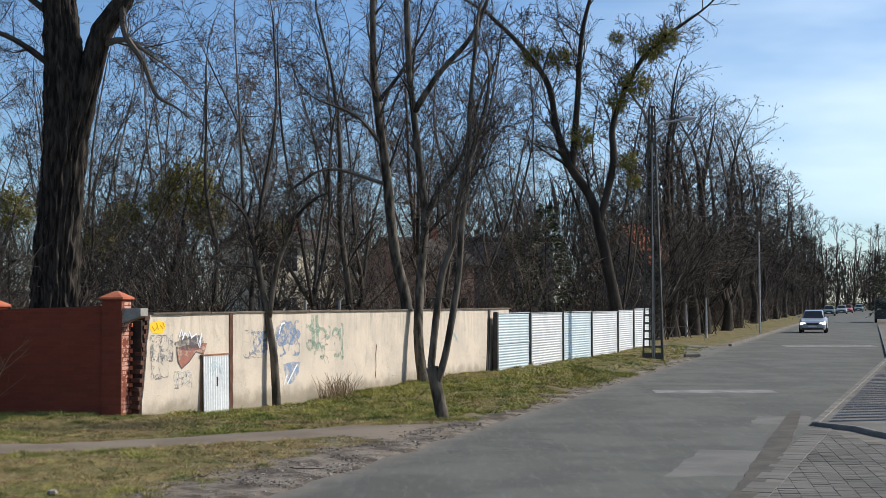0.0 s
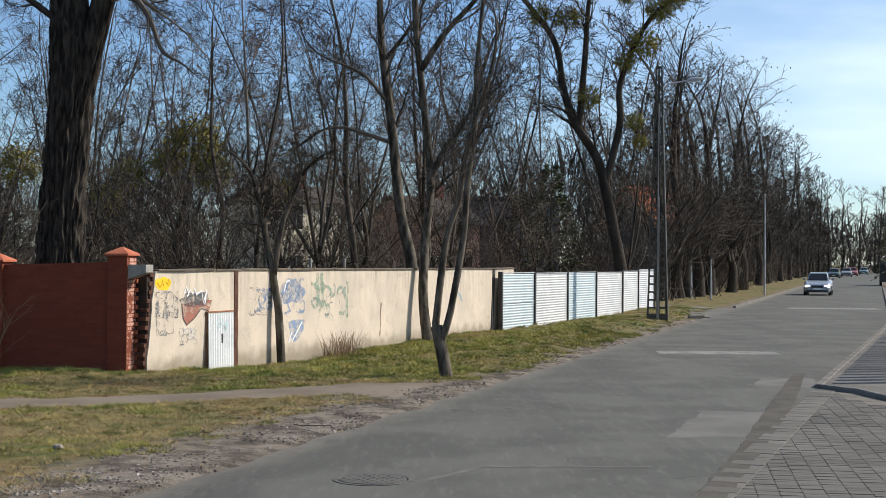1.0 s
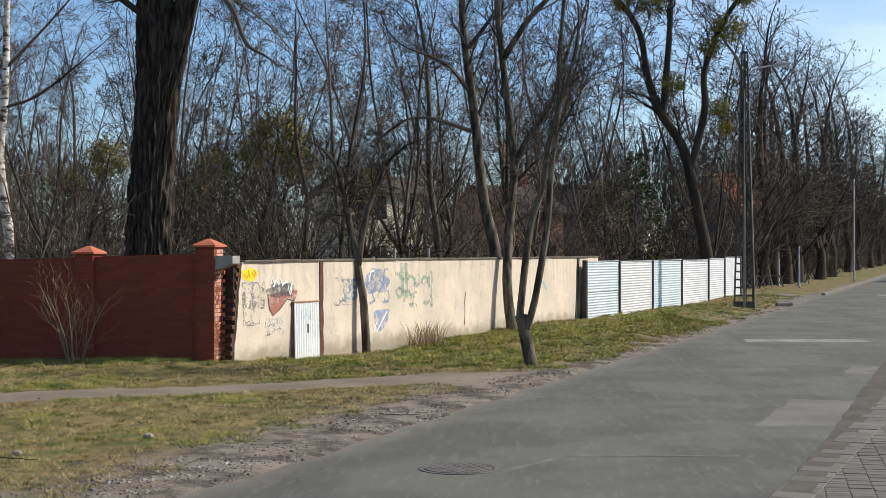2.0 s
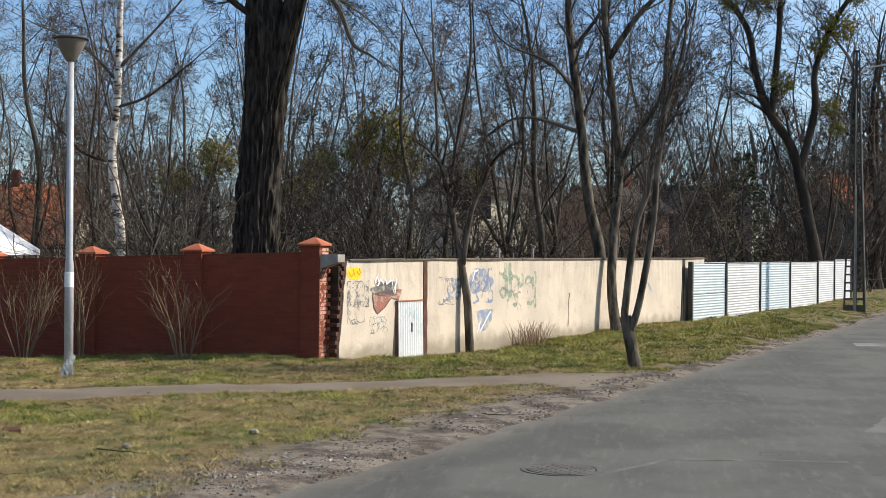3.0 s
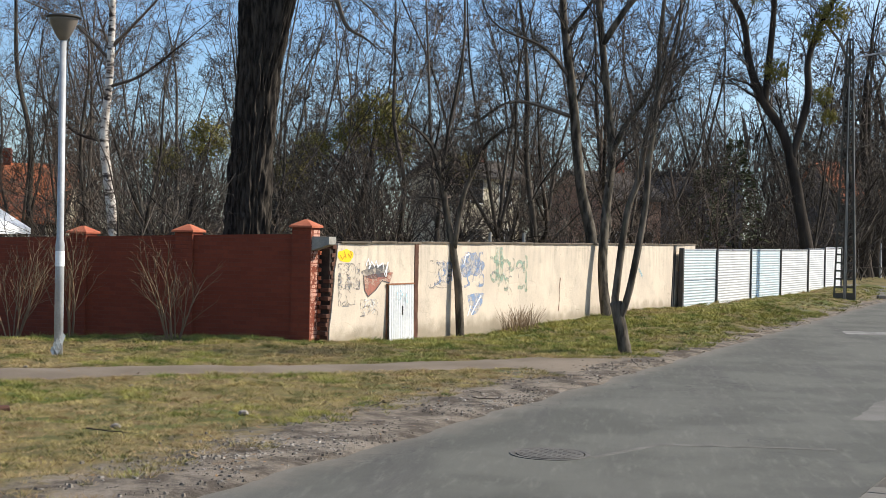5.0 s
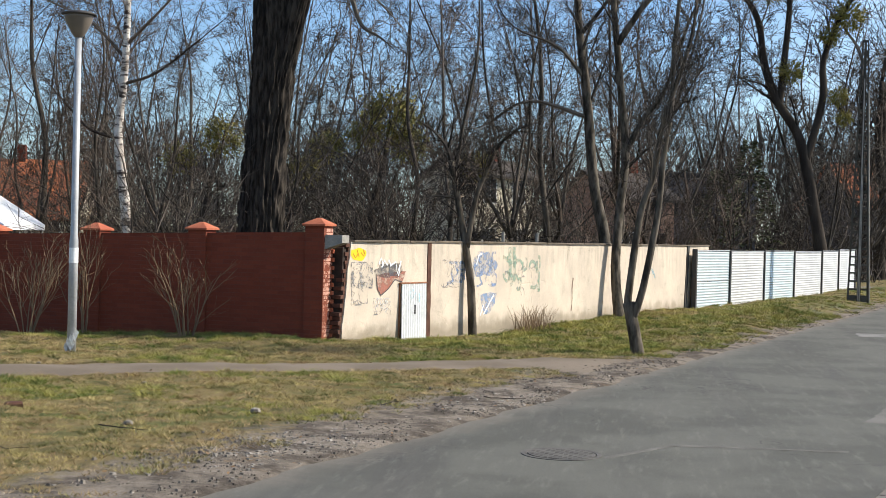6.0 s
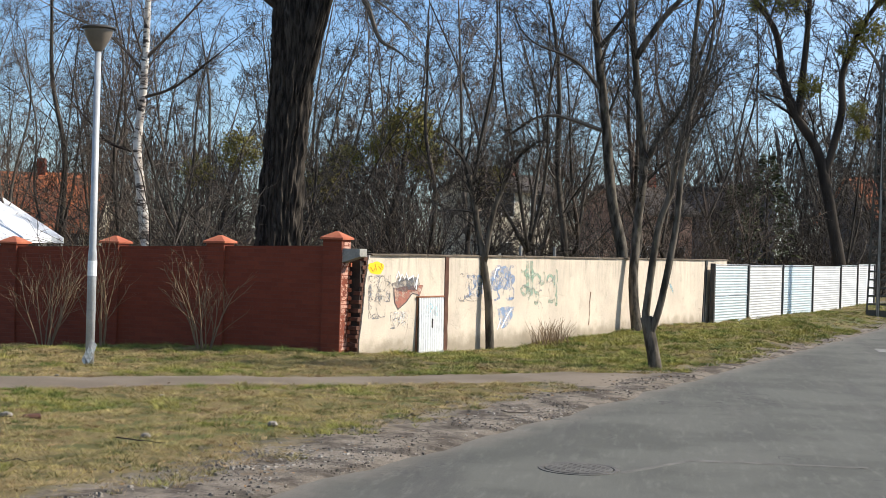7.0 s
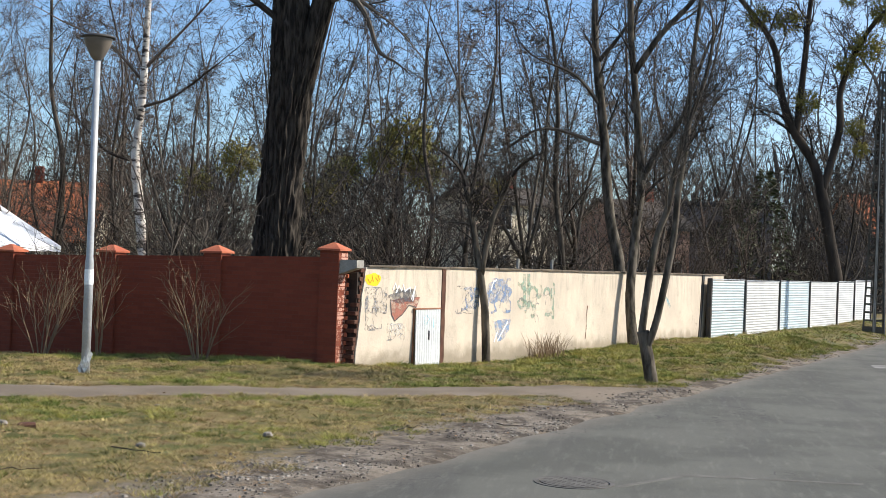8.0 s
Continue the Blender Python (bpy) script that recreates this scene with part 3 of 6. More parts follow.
def build_cream_wall():
    wall = empty("wall_rendered")
    wall.matrix_basis = WALL
    g = Shape()
    # face with an uneven outline at its broken end, gently bowed
    nx, nz = 90, 16
    for side in (0, 1):
        for k in range(nz + 1):
            z = -0.4 + 2.2 * k / nz
            ragged = 0.03 * noise.noise((z * 5.0, 1.3, 0)) + 0.035 * noise.noise((z * 14.0, 4.0, 0)) + 0.15 * max(z, 0.0)
            for i in range(nx + 1):
                x = 19.1 * i / nx
                x = x - 0.3 + ragged if i == 0 else x
                y = 0.02 * noise.noise((x * 0.5, z * 0.6, 0)) + (0.2 if side else 0.0)
                g.v.append((x, y, min(z, 1.79)))
    row, half = nx + 1, (nx + 1) * (nz + 1)
    for k in range(nz):
        for i in range(nx):
            a = k * row + i
            g.f += [(a, a + 1, a + row + 1, a + row), (half + a + 1, half + a, half + a + row, half + a + row + 1)]
        g.f += [(half + k * row, k * row, (k + 1) * row, half + (k + 1) * row), (k * row + nx, half + k * row + nx, half + (k + 1) * row + nx, (k + 1) * row + nx)]
    g.n = len(g.v)
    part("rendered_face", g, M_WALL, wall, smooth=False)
    # the broken end of bare brick, course by course
    rnd = random.Random(5)
    for k in range(24):
        z = -0.08 + k * 0.077
        b = Shape()
        o = rnd.uniform(-0.02, 0.02) - 0.06 * (k % 2)
        edge = -0.3 + 0.03 * noise.noise((z * 5.0, 1.3, 0)) + 0.15 * max(z, 0.0)
        b.soft_box((edge - 0.05 + o, 0.02, z), (edge + 0.06, 0.205, z + 0.068), 0.006)
        part("brick", b, M_BRICKEND, wall)
    # coping slabs
    s = 0.0
    while s < 19.0:
        b = Shape()
        l = rnd.uniform(0.92, 1.08)
        tip = rnd.uniform(-0.006, 0.006)
        b.soft_box((s + 0.02, -0.035 + tip, 1.79), (min(s + l, 19.15), 0.25 + tip, 1.826 + tip), 0.014)
        part("coping_slab", b, M_COPING, wall)
        s += l + 0.01
    # a bare pier where the plaster stops, and further on a dark leaning strip
    for s0, width, lean, material in ((2.66, 0.14, 0.0, M_BRICKEND), (17.28, 0.16, -0.15, M_DARKSTEEL)):
        b = Shape()
        n = 12
        for k in range(n + 1):
            z = -0.3 + 2.08 * k / n
            x = s0 + lean * (1.78 - z) / 1.8 + 0.012 * noise.noise((z * 6, s0, 0))
            w = width * (1 + 0.15 * noise.noise((z * 4, s0, 5)))
            b.v += [(x, 0.05, z), (x, -0.025, z), (x + w, -0.025, z), (x + w, 0.05, z)]
        b.f = [(4 * k + j, 4 * k + j + 1, 4 * k + j + 5, 4 * k + j + 4) for k in range(n) for j in range(3)] + [(4 * n, 4 * n + 1, 4 * n + 2, 4 * n + 3)]
        part("pier", b, material, wall, "dark strip between rendered panels")
    # the small corrugated sheet hatch
    b = Shape()
    n, w, hgt = 60, 0.92, 1.12
    for k in range(2):
        for i in range(n + 1):
            x = 1.66 + w * i / n
            b.v.append((x - 0.05 * (1 - k), -0.05 - 0.05 * (1 - k) - 0.014 * math.sin(i / n * 6.2832 * 11), -0.16 + (hgt + 0.04) * k))
    b.f = [(i, i + 1, n + 2 + i, n + 1 + i) for i in range(n)]
    hatch = part("hatch", b, M_WHITE, wall, "white corrugated sheet metal hatch with rusty frame")
    rust = surface("rusted_angle", (0.2, 0.09, 0.05), (0.3, 0.15, 0.09), 4.0, 30.0, 0.9, relief=0.4)
    for lo, hi in (((1.64, -0.03, -0.12), (1.66, 0.0, 1.03)), ((1.62, -0.06, 1.002), (2.6, 0.0, 1.03))):
        b = Shape()
        b.soft_box(lo, hi, 0.008)
        part("hatch_frame", b, rust, hatch)
    b = Shape()
    b.soft_box((2.1, -0.095, 0.42), (2.125, -0.06, 0.6), 0.008)
    part("handle", b, M_DARKSTEEL, hatch)
    tagged(wall, "long cream rendered wall with graffiti and concrete coping", "wall", kind="structure")
    return wall


cream = build_cream_wall()


def spray(name, strokes, width, material, lift=0.006):
    """Painted strokes: each a run of (along, up) points, drawn as a ribbon on the wall's face."""
    g = Shape()
    for run in strokes:
        pts = [Vector(p) for p in run]
        for k, p in enumerate(pts):
            d = (pts[min(k + 1, len(pts) - 1)] - pts[max(k - 1, 0)])
            d = d.normalized() if d.length else Vector((1, 0))
            q = Vector((-d.y, d.x)) * width / 2
            for e in (p - q, p + q):
                y = 0.02 * noise.noise((e.x * 0.5, e.y * 0.6, 0)) - lift
                g.v.append((e.x, y, e.y))
        o = g.n
        g.f += [(o + 2 * k, o + 2 * k + 1, o + 2 * k + 3, o + 2 * k + 2) for k in range(len(pts) - 1)]
        g.n = len(g.v)
    return part("graffiti", g, material, cream, name)


def blob(name, cx, cz, rx, rz, material, seed, lift=0.004, spikes=0.25):
    g = Shape()
    n = 44
    ring = []
    for k in range(n):
        a = 6.2832 * k / n
        r = 1 + spikes * noise.noise((math.cos(a) * 1.6, math.sin(a) * 1.6, seed)) * 2
        x, z = cx + rx * r * math.cos(a), cz + rz * r * math.sin(a)
        ring.append((x, 0.02 * noise.noise((x * 0.5, z * 0.6, 0)) - lift, z))
    g.add([(cx, 0.02 * noise.noise((cx * 0.5, cz * 0.6, 0)) - lift, cz)] + ring, [(0, 1 + k, 1 + (k + 1) % n) for k in range(n)])
    return part("graffiti", g, material, cream, name)


def field(name, corners, material, lift=0.004):
    """A filled painted shape with a slightly wavering outline."""
    g = Shape()
    ring = []
    for (x0, z0), (x1, z1) in zip(corners, corners[1:] + corners[:1]):
        for k in range(8):
            x, z = x0 + (x1 - x0) * k / 8, z0 + (z1 - z0) * k / 8
            x, z = x + 0.03 * noise.noise((x * 6, z * 6, 2.0)), z + 0.03 * noise.noise((x * 6, z * 6, 8.0))
            ring.append((x, 0.02 * noise.noise((x * 0.5, z * 0.6, 0)) - lift, z))
    g.add(ring, [tuple(range(len(ring)))])
    return part("graffiti", g, material, cream, name)


def scribble(rnd, x0, x1, z0, z1, count):
    runs = []
    for _ in range(count):
        x, z = rnd.uniform(x0, x1), rnd.uniform(z0, z1)
        a, run = rnd.uniform(0, 6.28), []
        turn = rnd.uniform(-0.7, 0.7)
        for _ in range(rnd.randint(5, 11)):
            run.append((x, z))
            x, z = min(max(x + 0.07 * math.cos(a), x0), x1), min(max(z + 0.07 * math.sin(a), z0), z1)
            a += turn + rnd.uniform(-0.5, 0.5)
        runs.append(run)
    return runs


def build_graffiti():
    rnd = random.Random(11)
    black, white = graffiti("black_spray", (0.06, 0.06, 0.065), 0.34, 0.46), graffiti("white_spray", (0.75, 0.75, 0.76), 0.3, 0.4)
    grey, yellow = graffiti("grey_spray", (0.24, 0.235, 0.235), 0.43, 0.68), graffiti("yellow_spray", (0.85, 0.52, 0.02), 0.2, 0.34)
    red, navy = graffiti("red_spray", (0.36, 0.14, 0.1), 0.3, 0.62), graffiti("dark_spray", (0.1, 0.1, 0.11), 0.34, 0.66)
    blue, green = graffiti("blue_spray", (0.22, 0.3, 0.45), 0.36, 0.7), graffiti("green_spray", (0.27, 0.38, 0.29), 0.35, 0.7)
    cyan = graffiti("cyan_spray", (0.3, 0.55, 0.62), 0.42, 0.6)
    blob("bright yellow spray patch", 0.21, 1.57, 0.27, 0.11, yellow, 3.0, spikes=0.12)
    spray("dark letters over the yellow patch", [[(0.02, 1.58), (0.1, 1.5), (0.17, 1.56)], [(0.16, 1.64), (0.22, 1.52)], [(0.28, 1.6), (0.38, 1.53)], [(0.36, 1.65), (0.42, 1.56)]], 0.02, graffiti("ochre_spray", (0.45, 0.2, 0.02)), 0.009)
    spray("scrawled dark tags", scribble(rnd, -0.02, 0.7, 0.95, 1.42, 30) + scribble(rnd, 0.0, 0.55, 0.65, 1.05, 14), 0.022, grey)
    spray("smudged grey wash", scribble(rnd, 0.0, 0.7, 1.0, 1.4, 8), 0.09, graffiti("grey_wash", (0.3, 0.3, 0.31), 0.45, 0.7), 0.003)
    blob("dark grey spray field", 1.3, 1.25, 0.5, 0.14, navy, 1.0)
    field("faded red spray field", [(0.82, 1.2), (1.88, 1.24), (1.74, 1.04), (1.48, 1.09), (1.26, 0.92), (1.0, 0.8), (0.88, 0.92)], red, 0.003)
    spray("dark outline of the red field", [[(0.82, 1.2), (0.88, 0.92), (1.0, 0.8), (1.26, 0.92), (1.48, 1.09), (1.74, 1.04)]], 0.022, black, 0.008)
    spray("white scrawl", [[(0.9, 1.38), (0.98, 1.5), (1.06, 1.36), (1.0, 1.32), (1.1, 1.45), (1.2, 1.36), (1.25, 1.47), (1.33, 1.34)], [(1.3, 1.35), (1.5, 1.42), (1.55, 1.2), (1.68, 1.44)], [(1.6, 1.16), (1.66, 1.4)]], 0.034, white, 0.011)
    spray("scrawled dark tag", scribble(rnd, 0.75, 1.35, 0.45, 0.75, 16), 0.02, grey)
    spray("pale tag beside the hatch", scribble(rnd, 0.8, 1.35, 0.48, 0.74, 5), 0.022, graffiti("faded_white_spray", (0.7, 0.69, 0.66), 0.4, 0.65), 0.01)
    spray("faint cyan marks on the hatch", [[(1.9, 0.86), (1.95, 0.6)], [(2.22, 0.9), (2.27, 0.65)], [(2.0, 0.9), (2.1, 0.82), (2.0, 0.72)]], 0.025, cyan, 0.084)
    spray("faint dark tag", scribble(rnd, 3.2, 4.1, 0.9, 1.45, 16), 0.022, grey)
    spray("faint blue tag", scribble(rnd, 3.3, 4.2, 0.9, 1.4, 8), 0.06, blue, 0.004)
    spray("blue scrawl", scribble(rnd, 4.6, 5.6, 0.9, 1.6, 14), 0.05, blue, 0.005)
    blob("faded blue spray field", 5.0, 1.34, 0.5, 0.28, blue, 4.0, spikes=0.25)
    field("blue spray shield", [(4.85, 0.72), (5.65, 0.76), (5.55, 0.5), (5.3, 0.32), (5.1, 0.28)], graffiti("bright_blue_spray", (0.2, 0.32, 0.52), 0.34, 0.72))
    spray("white scrawl over blue", [[(4.7, 1.35), (4.8, 1.55), (4.95, 1.58)], [(5.05, 0.3), (5.4, 0.62), (5.5, 0.7)], [(4.9, 0.28), (5.05, 0.5)]], 0.04, white, 0.009)
    spray("green scrawl", scribble(rnd, 5.9, 7.7, 0.75, 1.5, 16), 0.08, green)
    spray("green scrawl", [[(6.2, 1.72), (6.25, 1.0)], [(6.4, 1.72), (6.45, 0.95)]], 0.14, green, 0.005)
    spray("dark edge of the green scrawl", scribble(rnd, 6.0, 7.9, 0.65, 1.4, 9), 0.03, grey, 0.009)
    spray("cyan scrawl", [[(12.3, 1.2), (12.2, 0.9), (12.3, 0.6), (12.5, 0.5)], [(14.2, 1.3), (14.6, 1.15), (14.9, 0.9)]], 0.09, cyan)
    spray("rusty crack", [[(9.55, 1.0), (9.5, 0.75), (9.52, 0.5), (9.46, 0.22)]], 0.05, graffiti("rust_stain", (0.13, 0.06, 0.035), 0.4, 0.55))


build_graffiti()


def build_metal_fence():
    fence = empty("corrugated_fence")
    fence.matrix_basis = WALL
    posts = [17.45, 20.5, 23.95, 27.4, 31.0, 33.4, 36.0]
    tops = [1.66, 1.64, 1.65, 1.63, 1.66, 1.71]
    blue_tint = surface("bluish_galvanised", (0.6, 0.67, 0.68), (0.52, 0.6, 0.62), 2.0, 40.0, 0.45, 0.35, relief=0.06, spec=0.5)
    rnd = random.Random(3)
    for k, (a, b) in enumerate(zip(posts, posts[1:])):
        g = Shape()
        foot = -0.25 if k < 3 else -0.1
        z, top, i = foot, tops[k], 0
        tilt = rnd.uniform(-0.02, 0.02)
        while z <= top:
            off = -0.2 - 0.012 * math.sin(i * 1.5708)
            g.v += [(a + 0.06, off, z), (b - 0.02, off, z + tilt)]
            z, i = z + 0.02, i + 1
        g.f = [(2 * j, 2 * j + 1, 2 * j + 3, 2 * j + 2) for j in range(i - 1)]
        sheet = part("sheet", g, blue_tint if k in (0, 2) else M_GALV, fence, "bluish corrugated sheet" if k in (0, 2) else "", smooth=True)
        if k == 0:
            lap = Shape()
            lap.soft_box((a + 0.06, -0.225, 0.78), (b - 0.02, -0.214, 0.81), 0.003)
            part("lap_joint", lap, M_STEEL, sheet)
        rail = Shape()
        rail.soft_box((a, -0.225, top), (b, -0.16, top + 0.025), 0.006)
        part("top_rail", rail, M_STEEL, fence)
    for k, s in enumerate(posts):
        g = Shape()
        w = 0.1 if k in (0, 1, 4) else 0.07
        g.soft_box((s - w / 2, -0.25, -0.4), (s + w / 2, -0.12, tops[min(k, 5)] + 0.05), 0.008)
        part("post", g, M_DARKSTEEL, fence)
    tagged(fence, "galvanised corrugated sheet fence on dark steel posts", "fence")


build_metal_fence()

# red brick wall, falling gently to the left
B0 = Vector((-5.73, 25.48))
BRICK = Matrix(((0.972, 0.236, 0, B0.x), (-0.236, 0.972, 0, B0.y), (0, 0, 1, 0), (0, 0, 0, 1)))  # x to the right along it, y into it
BRICK = Matrix.Translation((0, 0, EYE)) @ Matrix.Scale(0.965, 4) @ Matrix.Translation((0, 0, -EYE)) @ BRICK


def build_brick_wall():
    wall = empty("wall_brick")
    wall.matrix_basis = BRICK
    drop = 0.027
    g = Shape()
    x0, x1 = -24.0, -0.36
    g.add([(x0, 0.04, -0.6), (x1, 0.04, -0.6), (x1, 0.04, 1.94), (x0, 0.04, 1.94 + drop * x0), (x0, 0.3, -0.6), (x1, 0.3, -0.6), (x1, 0.3, 1.94), (x0, 0.3, 1.94 + drop * x0)],
          [(0, 1, 2, 3), (5, 4, 7, 6), (3, 2, 6, 7), (4, 0, 3, 7), (1, 5, 6, 2)])
    part("brickwork", g, M_BRICK, wall)
    for k, x in enumerate((-0.19, -2.67, -5.05, -7.5, -9.95, -12.4, -14.9)):
        top = 2.0 + drop * (x + 0.19)
        if k == 0:
            top = 2.06
        p = Shape()
        p.soft_box((x - 0.19, -0.02, -0.6), (x + 0.19, 0.36, top), 0.004)
        pier = part("pier", p, M_BRICK, wall)
        c = Shape()
        w = 0.235
        c.v = [(x + a * w * q, 0.17 + b * w * q, top + h) for q, h in ((1, 0), (1, 0.035), (0.12, 0.15)) for a, b in ((-1, -1), (1, -1), (1, 1), (-1, 1))]
        c.f = [(3, 2, 1, 0), (8, 9, 10, 11)] + [(o + i, o + (i + 1) % 4, o + 4 + (i + 1) % 4, o + 4 + i) for o in (0, 4) for i in range(4)]
        part("pier_cap", c, M_CAP, pier, "terracotta pyramid cap")
    # toothed bricks left proud on the end of the wall
    for k in range(12):
        b = Shape()
        z = 0.02 + k * 0.154
        b.soft_box((0.002, 0.29, z), (0.05, 0.345, z + 0.072), 0.005)
        part("brick", b, M_CAP, wall)
    # added block behind the end pier; its near-black colour paints the gap's shade
    b = Shape()
    b.soft_box((-0.1, 0.37, -0.5), (0.2, 0.52, 1.68), 0.01)
    part("gap_fill", b, surface("gap_shade_dark", (0.03, 0.023, 0.02), (0.06, 0.045, 0.036), 5.0, 30.0, 0.95, relief=0.6), wall, "dark filler block standing in for the shaded gap")
    smear = graffiti("pale_mortar_smear", (0.5, 0.27, 0.2), 0.46, 0.52)
    for k in range(26):
        m = Shape()
        z = 0.03 + k * 0.077
        m.add([(0.004, 0.0, z), (0.004, 0.34, z), (0.004, 0.34, z + 0.06), (0.004, 0.0, z + 0.06)], [(0, 1, 2, 3)])
        part("mortar_smear", m, smear, wall)
    b = Shape()
    b.v = [(0.0, 0.02, 1.64), (0.36, 0.0, 1.76), (0.36, 0.0, 1.9), (0.0, 0.02, 1.9), (0.0, 0.3, 1.64), (0.36, 0.3, 1.76), (0.36, 0.3, 1.9), (0.0, 0.3, 1.9)]
    b.f = [(0, 1, 2, 3), (5, 4, 7, 6), (3, 2, 6, 7), (1, 5, 6, 2), (4, 0, 3, 7), (0, 4, 5, 1)]
    part("corbel", b, M_CONCRETE, wall, "grey concrete block on the pier")
    tagged(wall, "tall red brick wall with capped piers", "wall", kind="structure")


build_brick_wall()


# ---- trees ----
def spread(d, angle, rnd):
    """A direction that leaves d by that angle, to a random side."""
    side = Vector((rnd.gauss(0, 1), rnd.gauss(0, 1), rnd.gauss(0, 1)))
    side -= side.dot(d) * d
    side.normalize()
    return (d * math.cos(angle) + side * math.sin(angle)).normalized()


def sprout(g, rnd, p, d, length, radius, level, style, tips=None):
    """A curving branch and, spaced along it in turn, its smaller branches."""
    d = Vector(d)
    side = d.cross(Vector((rnd.gauss(0, 1), rnd.gauss(0, 1), rnd.gauss(0, 1)))).normalized()
    if level >= style["levels"]:
        # the last twigs are fine tapering slivers that bow a little
        o = Vector(p)
        w = side * style["least"] * 0.8
        bow = (d + Vector((rnd.gauss(0, 0.22), rnd.gauss(0, 0.22), rnd.gauss(0, 0.22) + 0.15))).normalized()
        mid = o + d * length * 0.55
        q = mid + bow * length * 0.65
        g.add([tuple(o - w), tuple(o + w), tuple(mid - w * 0.75), tuple(mid + w * 0.75), tuple(q)], [(0, 1, 3, 2), (2, 3, 4)])
        if tips is not None:
            tips.append((q, bow))
        return
    n = (8, 6, 4, 2, 2)[min(level, 4)]
    curl = side * rnd.uniform(0.2, 1.0) * style["curl"] / n
    pts, q, ways = [tuple(p)], Vector(p), [d.copy()]
    for k in range(n):
        d = (d + curl + Vector((rnd.gauss(0, 1), rnd.gauss(0, 1), rnd.gauss(0, 1))) * style["kink"] + Vector((0, 0, style["lift"]))).normalized()
        q = q + d * length / n
        pts.append(tuple(q))
        ways.append(d.copy())
    g.tube(pts, [max(radius * (1 - 0.8 * k / n), style["least"]) for k in range(n + 1)], (5, 4, 3, 3)[min(level, 3)], cap=False)
    count = style["kids"][min(level, len(style["kids"]) - 1)]
    turn = rnd.uniform(0, 6.283)
    for c in range(count):
        f = 0.18 + 0.82 * (c + rnd.uniform(0.2, 0.9)) / count
        i = min(int(f * n), n - 1)
        at = Vector(pts[i]).lerp(Vector(pts[i + 1]), f * n - i)
        way = ways[i]
        turn += 2.4 + rnd.uniform(-0.5, 0.5)
        u = way.orthogonal().normalized()
        out = u * math.cos(turn) + way.cross(u) * math.sin(turn)
        a = rnd.uniform(*style["angle"])
        reach = length * rnd.uniform(*style["shrink"]) * (1.2 - 0.65 * f)
        sprout(g, rnd, at, (way * math.cos(a) + out * math.sin(a)).normalized(), reach, max(radius * (1 - 0.8 * f) * 0.62, style["least"]), level + 1, style, tips)


STYLE = {"kink": 0.06, "curl": 0.9, "lift": 0.06, "least": 0.0035, "levels": 4, "kids": (8, 8, 7, 5), "angle": (0.5, 0.95), "shrink": (0.4, 0.66)}


def bezier(ctrl, n):
    """A smooth line of n + 1 points through the given ones."""
    pts = [Vector(p) for p in ctrl]
    pts = [2 * pts[0] - pts[1]] + pts + [2 * pts[-1] - pts[-2]]
    out = []
    spans = len(pts) - 3
    for k in range(n + 1):
        u = min(k / n * spans, spans - 1e-6)
        i, f = int(u), u - int(u)
        a, b, c, d = pts[i:i + 4]
        out.append(0.5 * ((2 * b) + (c - a) * f + (2 * a - 5 * b + 4 * c - d) * f * f + (3 * b - a - 3 * c + d) * f ** 3))
    return out


def stem(g, ctrl, r0, r1, sides=10, n=26, rough=0.08, flare=0.0):
    """A trunk or limb through a few points; returns its line with radii."""
    line = bezier(ctrl, n)
    radii = [r0 + (r1 - r0) * k / n + flare * r0 * math.exp(-k / n * 14) for k in range(n + 1)]
    g.tube([tuple(p) for p in line], radii, sides, True, lambda i, j, a, p: 1 + rough * noise.noise((math.cos(a) * 2 + p[0], math.sin(a) * 2 + p[1], p[2] * 1.1)) + rough * noise.noise((math.cos(a) * 3, math.sin(a) * 3, p[2] * 4.0)))
    return list(zip(line, radii))


def clothe(g, rnd, line, style, first, count, length, start_level=1, tips=None, up=0.3):
    """Side branches along a limb, from the part `first` of it upwards."""
    n = len(line) - 1
    for k in range(count):
        f = first + (1 - first) * (k + rnd.random()) / count
        i = min(int(f * n), n - 1)
        p, r = line[i]
        d = (line[i + 1][0] - p).normalized()
        way = (spread(d, rnd.uniform(0.5, 1.15), rnd) + Vector((0, 0, up))).normalized()
        sprout(g, rnd, p, way, length * rnd.uniform(0.6, 1.2) * (1.1 - 0.5 * f), max(r * rnd.uniform(0.24, 0.42), 0.012), start_level, style, tips)
    p, r = line[-1]
    sprout(g, rnd, p, (line[-1][0] - line[-2][0]).normalized(), length, r * 0.9, start_level, style, tips)


